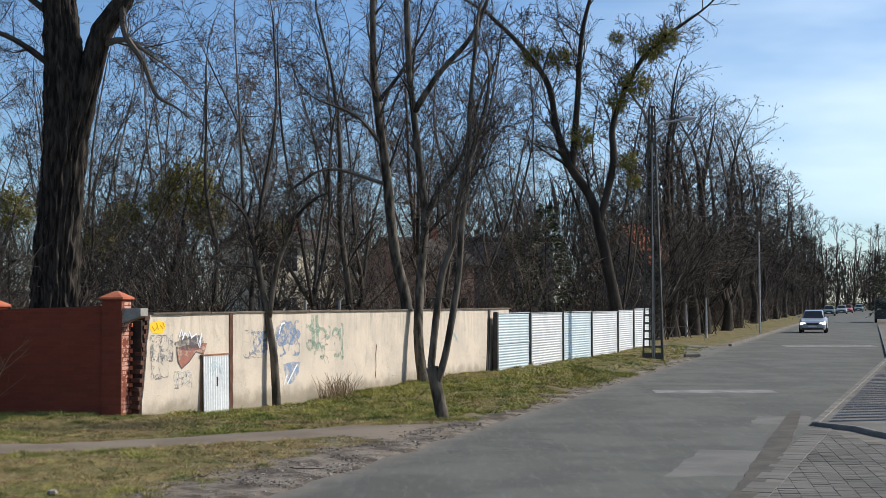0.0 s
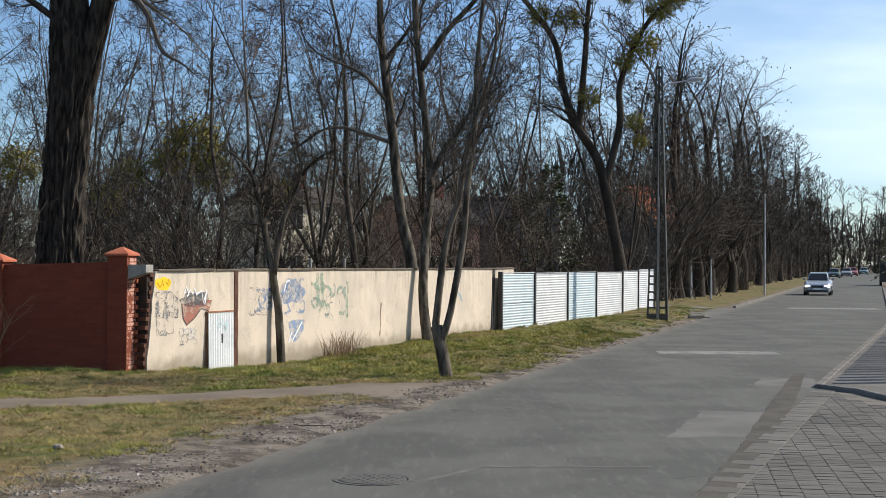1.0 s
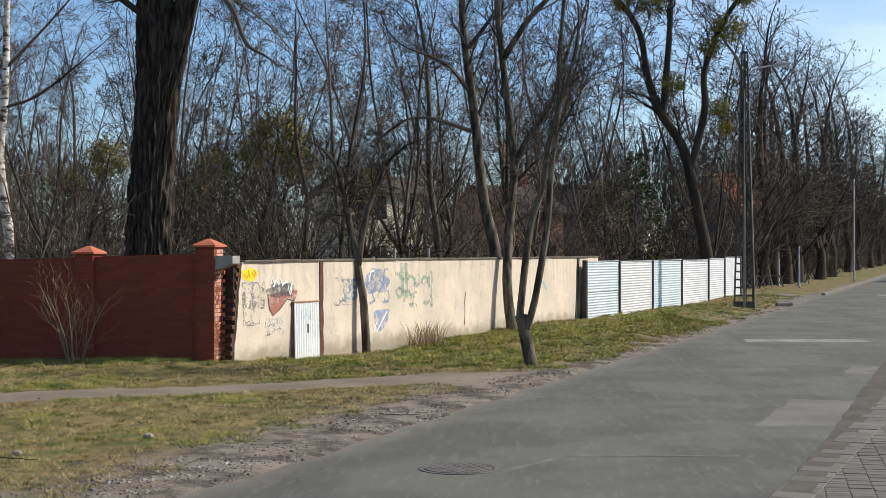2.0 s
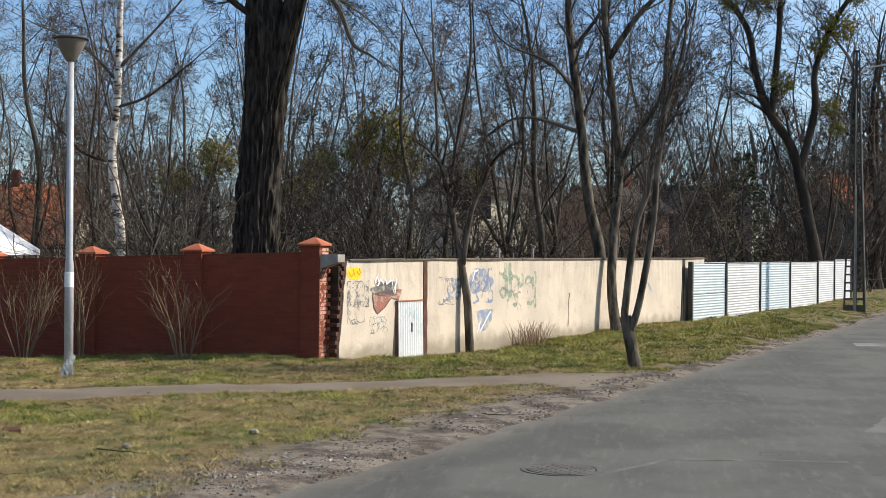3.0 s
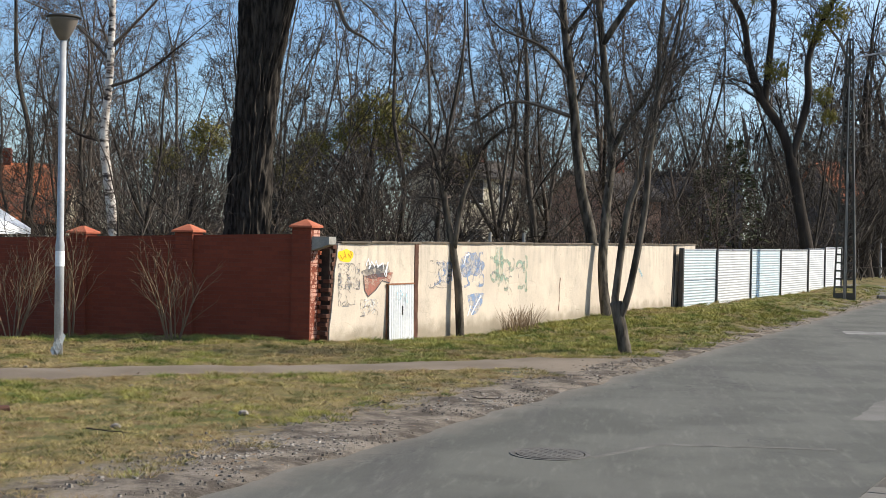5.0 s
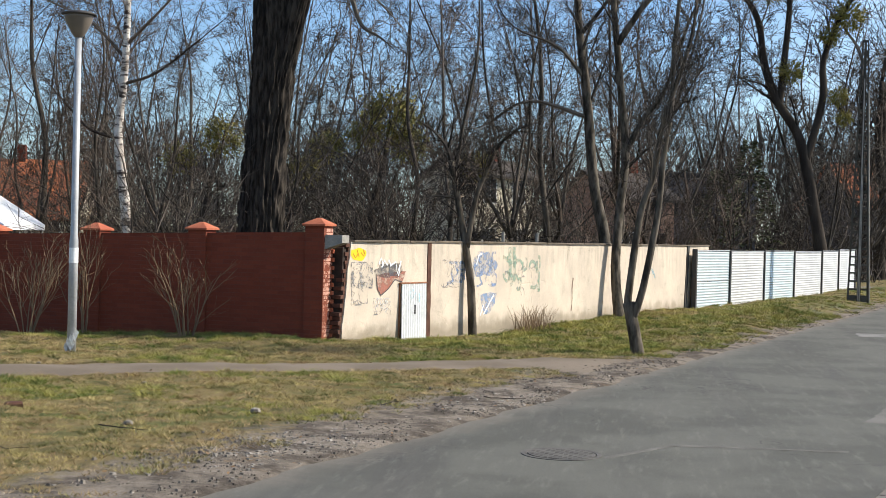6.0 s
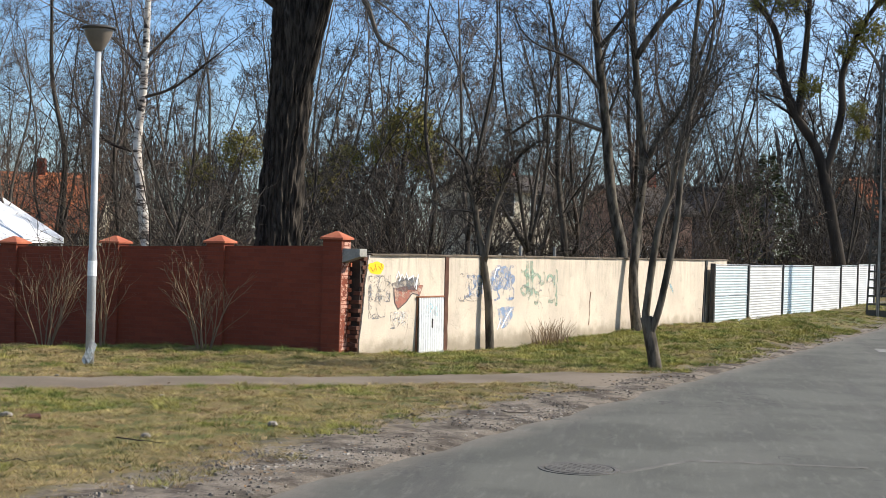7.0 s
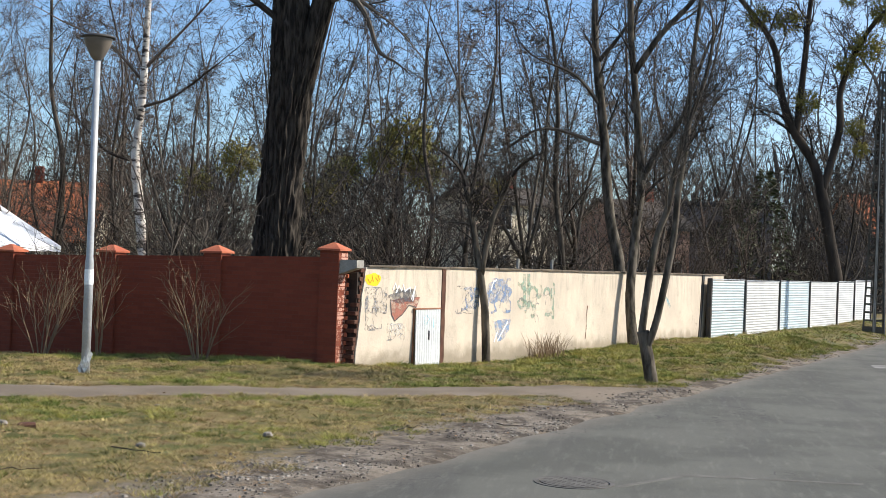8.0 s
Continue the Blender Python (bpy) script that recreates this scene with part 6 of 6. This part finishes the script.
def build_litter():
    """Rubble, twigs and dead leaves on the bare edge of the street."""
    rnd = random.Random(9)
    g = Shape()
    for k in range(1900):
        y = rnd.choice((rnd.uniform(9.5, 24), rnd.gauss(12.4, 0.6), rnd.gauss(13.3, 0.4), rnd.gauss(17.2, 0.6)))
        s = abs(rnd.gauss(0.8 if y < 14.5 else 0.45, 0.35)) + 0.05
        x = left_edge(y) - s * 1.04
        r = rnd.choice((0.006, 0.008, 0.01, 0.014, 0.026)) * rnd.uniform(0.7, 1.4)
        z = height(x, y)
        ring = [(x + r * rnd.uniform(0.6, 1.2) * math.cos(a), y + r * rnd.uniform(0.6, 1.2) * math.sin(a)) for a in (0, 1.25, 2.5, 3.75, 5.0)]
        g.add([(px, py, z - 0.004) for px, py in ring] + [(x + 0.6 * (px - x), y + 0.6 * (py - y), z + r * rnd.uniform(0.2, 0.4)) for px, py in ring],
              [(5, 6, 7, 8, 9)] + [(i, (i + 1) % 5, 5 + (i + 1) % 5, 5 + i) for i in range(5)])
    tagged(part("gravel", g, M_STONE), "loose pale gravel and rubble at the road's edge", "gravel", kind="stuff")
    g = Shape()
    for k in range(4200):
        y = rnd.uniform(9.5, 23) if k % 4 else rnd.uniform(23, 48)
        s = abs(rnd.gauss(0.75, 0.5)) + 0.1 if y < 23 else abs(rnd.gauss(0.4, 0.25)) + 0.08
        x = left_edge(y) - s * 1.04
        if noise.noise((x * 1.4, y * 1.4, 55.0)) < -0.05:
            continue
        r, z = rnd.choice((0.007, 0.01, 0.014, 0.024)) * rnd.uniform(0.7, 1.3), height(x, y)
        ring = [(x + r * rnd.uniform(0.6, 1.3) * math.cos(a), y + r * rnd.uniform(0.6, 1.3) * math.sin(a)) for a in (0, 1.25, 2.5, 3.75, 5.0)]
        g.add([(px, py, z - 0.006) for px, py in ring] + [(x + 0.55 * (px - x), y + 0.55 * (py - y), z + r * rnd.uniform(0.35, 0.8)) for px, py in ring],
              [(5, 6, 7, 8, 9)] + [(i, (i + 1) % 5, 5 + (i + 1) % 5, 5 + i) for i in range(5)])
    tagged(part("soil_crumb", g, surface("crumbled_soil", (0.1, 0.085, 0.069), (0.21, 0.18, 0.147), 3.0, 30.0, 0.95, relief=0.4, jitter=0.35)), "loose crumbs of trampled soil along the street edge", "soil", kind="stuff")
    g = Shape()
    for k in range(1800):
        x, y = rnd.uniform(-12, 3), rnd.uniform(11, 34)
        if lateral(x, y) < 0.2 or (y > 24.8 and x < W0.x + 0.4 * (y - W0.y) + 0.1):
            continue
        z, a, r = height(x, y) + 0.012, rnd.uniform(0, 6.28), rnd.uniform(0.015, 0.035)
        u, w = Vector((math.cos(a), math.sin(a), rnd.uniform(-0.2, 0.5))) * r, Vector((-math.sin(a), math.cos(a), rnd.uniform(-0.2, 0.4))) * r * 0.6
        c = Vector((x, y, z))
        g.add([tuple(c - u), tuple(c + w), tuple(c + u), tuple(c - w)], [(0, 1, 2, 3)])
    tagged(part("dead_leaves", g, M_LEAF), "scattered brown dead leaves on the verge", "leaves", kind="stuff")
    for k, (x, y, r) in enumerate(((-4.05, 14.86, 0.06), (-7.1, 14.9, 0.07), (-6.2, 17.4, 0.04), (-8.4, 19.2, 0.035), (-2.6, 17.9, 0.035), (-8.05, 14.2, 0.05), (-5.0, 13.6, 0.05))):
        s = Shape()
        s.lathe([(r * 0.7, -0.02), (r * 1.05, r * 0.25), (r * 0.8, r * 0.7), (r * 0.3, r * 0.9)], 7)
        s.v = [(a + 0.25 * r * noise.noise((a * 30, b * 30, k)), b + 0.25 * r * noise.noise((a * 30, b * 30, k + 5)), c) for a, b, c in s.v]
        ob = part("stone", s, M_STONE)
        ob.matrix_basis = pose(x, y, height(x, y))
        tagged(ob, "small pale stone lying in the grass", "stone", "stones on the verge")
    for k, (x, y, turn) in enumerate(((-5.6, 11.9, 10), (-4.9, 13.1, -15), (-2.75, 16.1, 60), (-1.6, 17.2, 20))):
        s = Shape()
        pts = [(i * 0.09 - 0.25, 0.03 * rnd.gauss(0, 1), 0.015 + 0.02 * abs(rnd.gauss(0, 1))) for i in range(7)]
        s.tube(pts, [0.007 - 0.0007 * i for i in range(7)], 5)
        ob = part("fallen_twig", s, M_BARK)
        ob.matrix_basis = pose(x, y, height(x, y), 0, 0, turn)
        tagged(ob, "dark fallen twig on the bare soil", "twig", "fallen twigs")
    b = Shape()
    b.soft_box((-0.1, -0.06, -0.03), (0.1, 0.06, 0.04), 0.02)
    ob = part("brick_fragment", b, M_BRICKEND)
    ob.matrix_basis = pose(-6.8, 14.9, height(-6.8, 14.9), 4, -3, 25)
    tagged(ob, "broken red brick lying in the grass", "brick")


build_litter()


# ---- pavement on the near side ----
def build_pavement():
    e, f = Vector((0.158, 0.9874)), Vector((0.9874, -0.158))
    # the bed under the pavers
    ys = np.arange(-30, 22.6, 0.5)
    g = strip([(right_edge(y) + 0.34, float(y)) for y in ys], [(right_edge(y) + 14, float(y)) for y in ys], -0.006, 0.08)
    bed = part("pavement", g, surface("joint_sand", (0.2, 0.18, 0.15), (0.13, 0.118, 0.1), 2.0, 40.0, 0.95, relief=0.4))
    tagged(bed, "grey concrete block pavement beside the street", "pavement", kind="structure")

    def paver(lx, ly, w, d, h, cut):
        s = Shape()
        hw, hd = w / 2, d / 2
        ring = [(-hw + cut, -hd), (hw - cut, -hd), (hw, -hd + cut), (hw, hd - cut), (hw - cut, hd), (-hw + cut, hd), (-hw, hd - cut), (-hw, -hd + cut)]
        s.v = [(lx + x, ly + y, h * 0.0 - 0.03) for x, y in ring] + [(lx + x * 0.985, ly + y * 0.975, h) for x, y in ring]
        s.f = [tuple(range(8, 16))] + [(i, (i + 1) % 8, 8 + (i + 1) % 8, 8 + i) for i in range(8)]
        s.n = 16
        return s

    single = paver(0, 0, 0.197, 0.097, 0.0, 0.014).mesh("paver", M_PAVER)
    rest, made = Shape(), 0
    angle = -math.degrees(math.atan2(0.158, 0.9874))
    rnd = random.Random(6)
    for j in range(116, 240):
        for i in range(-20, 60):
            c = f * (i * 0.2) + e * (j * 0.1)
            if c.x < right_edge(c.y) + 0.27 or c.x > 0.325 * c.y + 0.6 or c.y > 22.4:
                continue
            if c.x > 6.0 and c.y > 20.2 - (c.x - 6.3) * 0.6:
                continue
            z = rnd.uniform(-0.003, 0.003)
            if made < 300:
                ob = part("paver", single, None, bed)
                ob.matrix_basis = pose(c.x, c.y, z, 0, 0, angle + rnd.uniform(-0.6, 0.6))
                made += 1
            else:
                s = paver(0, 0, 0.197, 0.097, z, 0.014)
                m = pose(c.x, c.y, 0, 0, 0, angle)
                rest.add([tuple(m @ Vector(p)) for p in s.v], s.f)
    joined = part("pavers", rest, M_PAVER, bed)
    tagged(joined, kind="stuff")
    # flush edging slabs along the street
    s = 8.0
    k = 0
    while s < 23.0:
        b = Shape()
        b.soft_box((-0.0, 0.006, -0.08), (0.33, 0.294, rnd.uniform(0.004, 0.01)), 0.005)
        ob = part("edging_slab", b, M_PAVER, bed)
        ob.matrix_basis = pose(right_edge(s) + 0.005, s, 0, 0, 0, -19.5 + rnd.uniform(-1, 1))
        s += 0.283
    # raised pavement with its kerb
    ys = np.concatenate([[20.3, 20.7, 21.4, 22.2], np.arange(23.0, 120, 1.0)])
    left = []
    for y in ys:
        y = float(y)
        left.append((right_edge(y) + 0.12 if y >= 23 else 6.45 + 0.25 * (23 - y) * (22.9 - y) * 0.16, y))
    raised = part("raised_pavement", strip(left, [(x + 12, y) for x, y in left], 0.055, 0.2), M_PAVER)
    tagged(raised, "raised grey block pavement behind a kerb", "pavement", kind="structure")
    for (x0, y0), (x1, y1) in zip(left, left[1:]):
        d = Vector((x1 - x0, y1 - y0))
        b = Shape()
        b.soft_box((0.004, -0.005, -0.15), (d.length - 0.004, 0.125, 0.07), 0.015)
        ob = part("kerb_stone", b, M_KERB, raised)
        ob.matrix_basis = pose(x0, y0, 0, 0, 0, math.degrees(math.atan2(d.y, d.x)))
    # kerb on the far side, beyond the driveway
    y = 64.0
    while y < 150:
        kerb = Shape()
        kerb.soft_box((0.005, 0.0, -0.2), (0.995, 0.14, 0.11), 0.02)
        ob = part("kerb_stone", kerb, M_KERB)
        ob.matrix_basis = pose(left_edge(y) - 0.05, y, 0, 0, 0, math.degrees(math.atan2(0.958, 0.287)))
        tagged(ob, "pale concrete kerb stone along the verge", "kerb", "far kerb", kind="structure")
        y += 0.958
    drive = Shape()
    for i in range(13):
        for j in range(7):
            y = 52.5 + 11.0 * i / 12
            x = left_edge(y) + 0.15 - (0.4 + 3.4 * smooth(y, 52.5, 58) * smooth(65.5 - y, 0, 3)) * j / 6
            drive.v.append((x, y + 0.6 * j / 6, max(height(x, y), 0.0) + 0.014))
    drive.f = [(7 * i + j + 1, 7 * i + j, 7 * i + j + 7, 7 * i + j + 8) for i in range(12) for j in range(6)]
    drive.f = [tuple(reversed(f)) for f in drive.f]
    tagged(part("driveway", drive, M_PATCH), "pale worn asphalt driveway into the wood", "driveway", kind="structure")
    b = Shape()
    b.soft_box((0.0, -0.08, -0.1), (0.6, 0.08, 0.12), 0.03)
    ob = part("kerb_end", b, M_KERB)
    ob.matrix_basis = pose(8.75, 51.8, 0.0, 0, 0, 20)
    tagged(ob, "pale end kerb stone at the driveway", "kerb", kind="structure")


build_pavement()


def build_board_fence():
    """An unseen fence, added so that its shadow stripes the raised pavement."""
    fence = empty("board_fence")
    y = 24.0
    while y < 70:
        b = Shape()
        b.soft_box((-0.15, -0.015, 0.0), (0.15, 0.015, 2.3), 0.01)
        ob = part("board", b, M_BARK_GREY, fence)
        ob.matrix_basis = pose(right_edge(y) + 2.9, y, 0.1, 0, 0, 71)
        y += 0.62
    r = strip([(right_edge(v) + 2.93, v) for v in (23.8, 50.0, 70.0)], [(right_edge(v) + 2.97, v) for v in (23.8, 50.0, 70.0)], 0.5, 0.08)
    part("rail", r, M_BARK_GREY, fence)
    tagged(fence, "unseen open board fence added to cast stripes on the pavement", "fence")


build_board_fence()


# ---- vehicles ----
def car(paint, label, x, y, turn, tall=1.43, lit=False):
    """A saloon facing its own -y."""
    c = empty("car", x, y, 0.0, turn)
    stations = [(-2.1, 0.62, 0.34, 0.56), (-2.04, 0.74, 0.24, 0.66), (-1.85, 0.8, 0.2, 0.75), (-1.2, 0.84, 0.19, 0.88), (-0.7, 0.845, 0.19, 0.94), (0.6, 0.845, 0.19, 0.96), (1.4, 0.84, 0.2, 0.98), (1.9, 0.8, 0.24, 0.97), (2.08, 0.74, 0.3, 0.92), (2.14, 0.66, 0.4, 0.8)]

    def loft(rows):
        g = Shape()
        for yy, hw, z0, z1 in rows:
            b = min(0.12, (z1 - z0) * 0.3)
            g.v += [(-hw * 0.93, yy, z0), (-hw, yy, z0 + b), (-hw, yy, z1 - b), (-hw * 0.86, yy, z1), (hw * 0.86, yy, z1), (hw, yy, z1 - b), (hw, yy, z0 + b), (hw * 0.93, yy, z0)]
        n = len(rows)
        g.f = [(8 * k + i, 8 * k + 8 + i, 8 * k + 8 + (i + 1) % 8, 8 * k + (i + 1) % 8) for k in range(n - 1) for i in range(8)] + [tuple(range(8)), tuple(reversed(range(8 * n - 8, 8 * n)))]
        g.n = len(g.v)
        return g

    part("body", loft(stations), paint, c, smooth=False)
    roof = [(-0.72, 0.7, 0.9, 0.95), (-0.12, 0.6, 0.94, tall - 0.05), (0.25, 0.6, 0.94, tall), (0.9, 0.6, 0.94, tall - 0.01), (1.35, 0.62, 0.94, tall - 0.12), (1.75, 0.68, 0.92, 0.97)]
    part("cabin", loft(roof), paint, c)
    for name, pts in (("windscreen", [(-0.62, -0.70, 0.97), (0.62, -0.70, 0.97), (0.5, -0.16, tall - 0.1), (-0.5, -0.16, tall - 0.1)]), ("rear_window", [(0.55, 1.73, 1.0), (-0.55, 1.73, 1.0), (-0.48, 1.38, tall - 0.16), (0.48, 1.38, tall - 0.16)])):
        off = -0.035 if name == "windscreen" else 0.035
        g = Shape()
        g.add([(px, py + off, pz + 0.02) for px, py, pz in pts] + [(px, py, pz - 0.02) for px, py, pz in pts], [(0, 1, 2, 3), (7, 6, 5, 4), (0, 4, 5, 1), (1, 5, 6, 2), (2, 6, 7, 3), (3, 7, 4, 0)])
        part(name, g, M_GLASS, c)
    for s in (-1, 1):
        g = Shape()
        g.add([(s * 0.66, -0.45, 0.98), (s * 0.66, 1.4, 1.0), (s * 0.615, 1.15, tall - 0.1), (s * 0.615, -0.05, tall - 0.1)], [(0, 1, 2, 3) if s < 0 else (3, 2, 1, 0)])
        part("side_window", g, M_GLASS, c)
        g = Shape()
        g.soft_box((s * 0.6 - 0.17, -2.09, 0.52), (s * 0.6 + 0.17, -1.95, 0.67), 0.03)
        part("headlight", g, M_LAMP if lit else M_STEEL, c, "lit headlight" if lit else "")
        g = Shape()
        g.soft_box((s * 0.66 - 0.1, 2.0, 0.62), (s * 0.66 + 0.1, 2.13, 0.84), 0.02)
        part("tail_light", g, M_TAIL, c)
        g = Shape()
        g.soft_box((s * 0.9 - 0.08, -0.55, 0.96), (s * 0.9 + 0.08, -0.45, 1.09), 0.02)
        part("wing_mirror", g, paint, c)
        for wy in (-1.32, 1.28):
            g = Shape()
            ring = [(0.2, -0.1), (0.3, -0.1), (0.31, -0.06), (0.31, 0.06), (0.3, 0.1), (0.2, 0.1)]
            g.lathe(ring, 20)
            g.v = [(s * 0.76 + q[2], wy + q[1], 0.31 + q[0]) for q in g.v]
            wheel = part("wheel", g, M_TYRE, c)
            g = Shape()
            g.lathe([(0.21, -0.085), (0.2, 0.07), (0.06, 0.09)], 16)
            g.v = [(s * (0.77 + q[2]), wy + q[1], 0.31 + q[0]) for q in g.v]
            part("rim", g, M_STEEL, wheel)
    g = Shape()
    g.soft_box((-0.36, -2.13, 0.5), (0.36, -2.03, 0.64), 0.02)
    part("grille", g, M_DARKSTEEL, c)
    g = Shape()
    g.soft_box((-0.66, -2.13, 0.24), (0.66, -2.0, 0.34), 0.02)
    part("air_intake", g, M_DARKSTEEL, c)
    g = Shape()
    g.soft_box((-0.26, -2.15, 0.37), (0.26, -2.08, 0.47), 0.006)
    part("number_plate", g, M_WHITE, c)
    return tagged(c, label, "car")


M_LAMP = plain("lit_lamp_glass", (1.0, 0.95, 0.85), 0.2, 0.0, 1.5)
M_TAIL = plain("red_lamp_glass", (0.4, 0.02, 0.02), 0.2)
M_TYRE = plain("tyre_rubber", (0.02, 0.02, 0.02), 0.9)
FACING = -math.degrees(math.atan2(0.287, 0.958))
car(plain("silver_paint", (0.34, 0.37, 0.42), 0.3, 0.5), "silver saloon car with lit headlights on the street", 24.0, 92.5, FACING, 1.46, True)
car(plain("dark_green_paint", (0.03, 0.06, 0.06), 0.3, 0.2), "dark green parked car at the far kerb", 54.6, 202, FACING)
car(plain("grey_paint", (0.2, 0.22, 0.24), 0.3, 0.3), "grey parked car at the far kerb", 64.2, 230, FACING)
car(plain("red_paint", (0.3, 0.05, 0.04), 0.3, 0.1), "red parked car at the far kerb", 69.4, 245, FACING)
car(plain("teal_paint", (0.06, 0.12, 0.13), 0.3, 0.2), "dark teal car at the far end of the street", 81.5, 280, FACING)


def build_van():
    van = empty("van", 42.1, 136, 0.0, FACING)
    g = Shape()
    g.soft_box((-0.98, -2.4, 0.35), (0.98, 2.4, 2.3), 0.25)
    part("body", g, plain("black_paint", (0.02, 0.022, 0.026), 0.3), van)
    g = Shape()
    g.soft_box((-0.8, -2.43, 1.25), (0.8, -2.35, 2.0), 0.02)
    part("windscreen", g, M_GLASS, van)
    for s in (-1, 1):
        for wy in (-1.5, 1.5):
            g = Shape()
            g.lathe([(0.2, -0.11), (0.34, -0.11), (0.34, 0.11), (0.2, 0.11)], 18)
            g.v = [(s * 0.86 + q[2], wy + q[1], 0.34 + q[0]) for q in g.v]
            part("wheel", g, M_TYRE, van)
    tagged(van, "black van parked at the kerb", "van")


build_van()


def build_slim_posts():
    """Slim grey posts along the verge beyond the driveway and on the wall's far side."""
    for x, y, tall in ((20.4, 92.0, 6.5), (14.0, 76.0, 2.2), (13.2, 77.5, 1.9)):
        g = Shape()
        g.lathe([(0.07, -0.2), (0.06, tall * 0.5), (0.045, tall)], 8)
        ob = part("slim_post", g, M_STEEL)
        ob.matrix_basis = pose(x, y, 0)
        tagged(ob, "slim grey post on the verge", "post", "slim posts")
    for s in (8.2, 10.0, 16.4):
        g = Shape()
        g.lathe([(0.04, -0.3), (0.04, 2.05)], 8)
        ob = part("concrete_post", g, M_CONCRETE)
        ob.matrix_basis = WALL @ pose(s, 1.2, 0)
        tagged(ob, "short concrete post just behind the wall", "post", "posts behind the wall")


build_slim_posts()
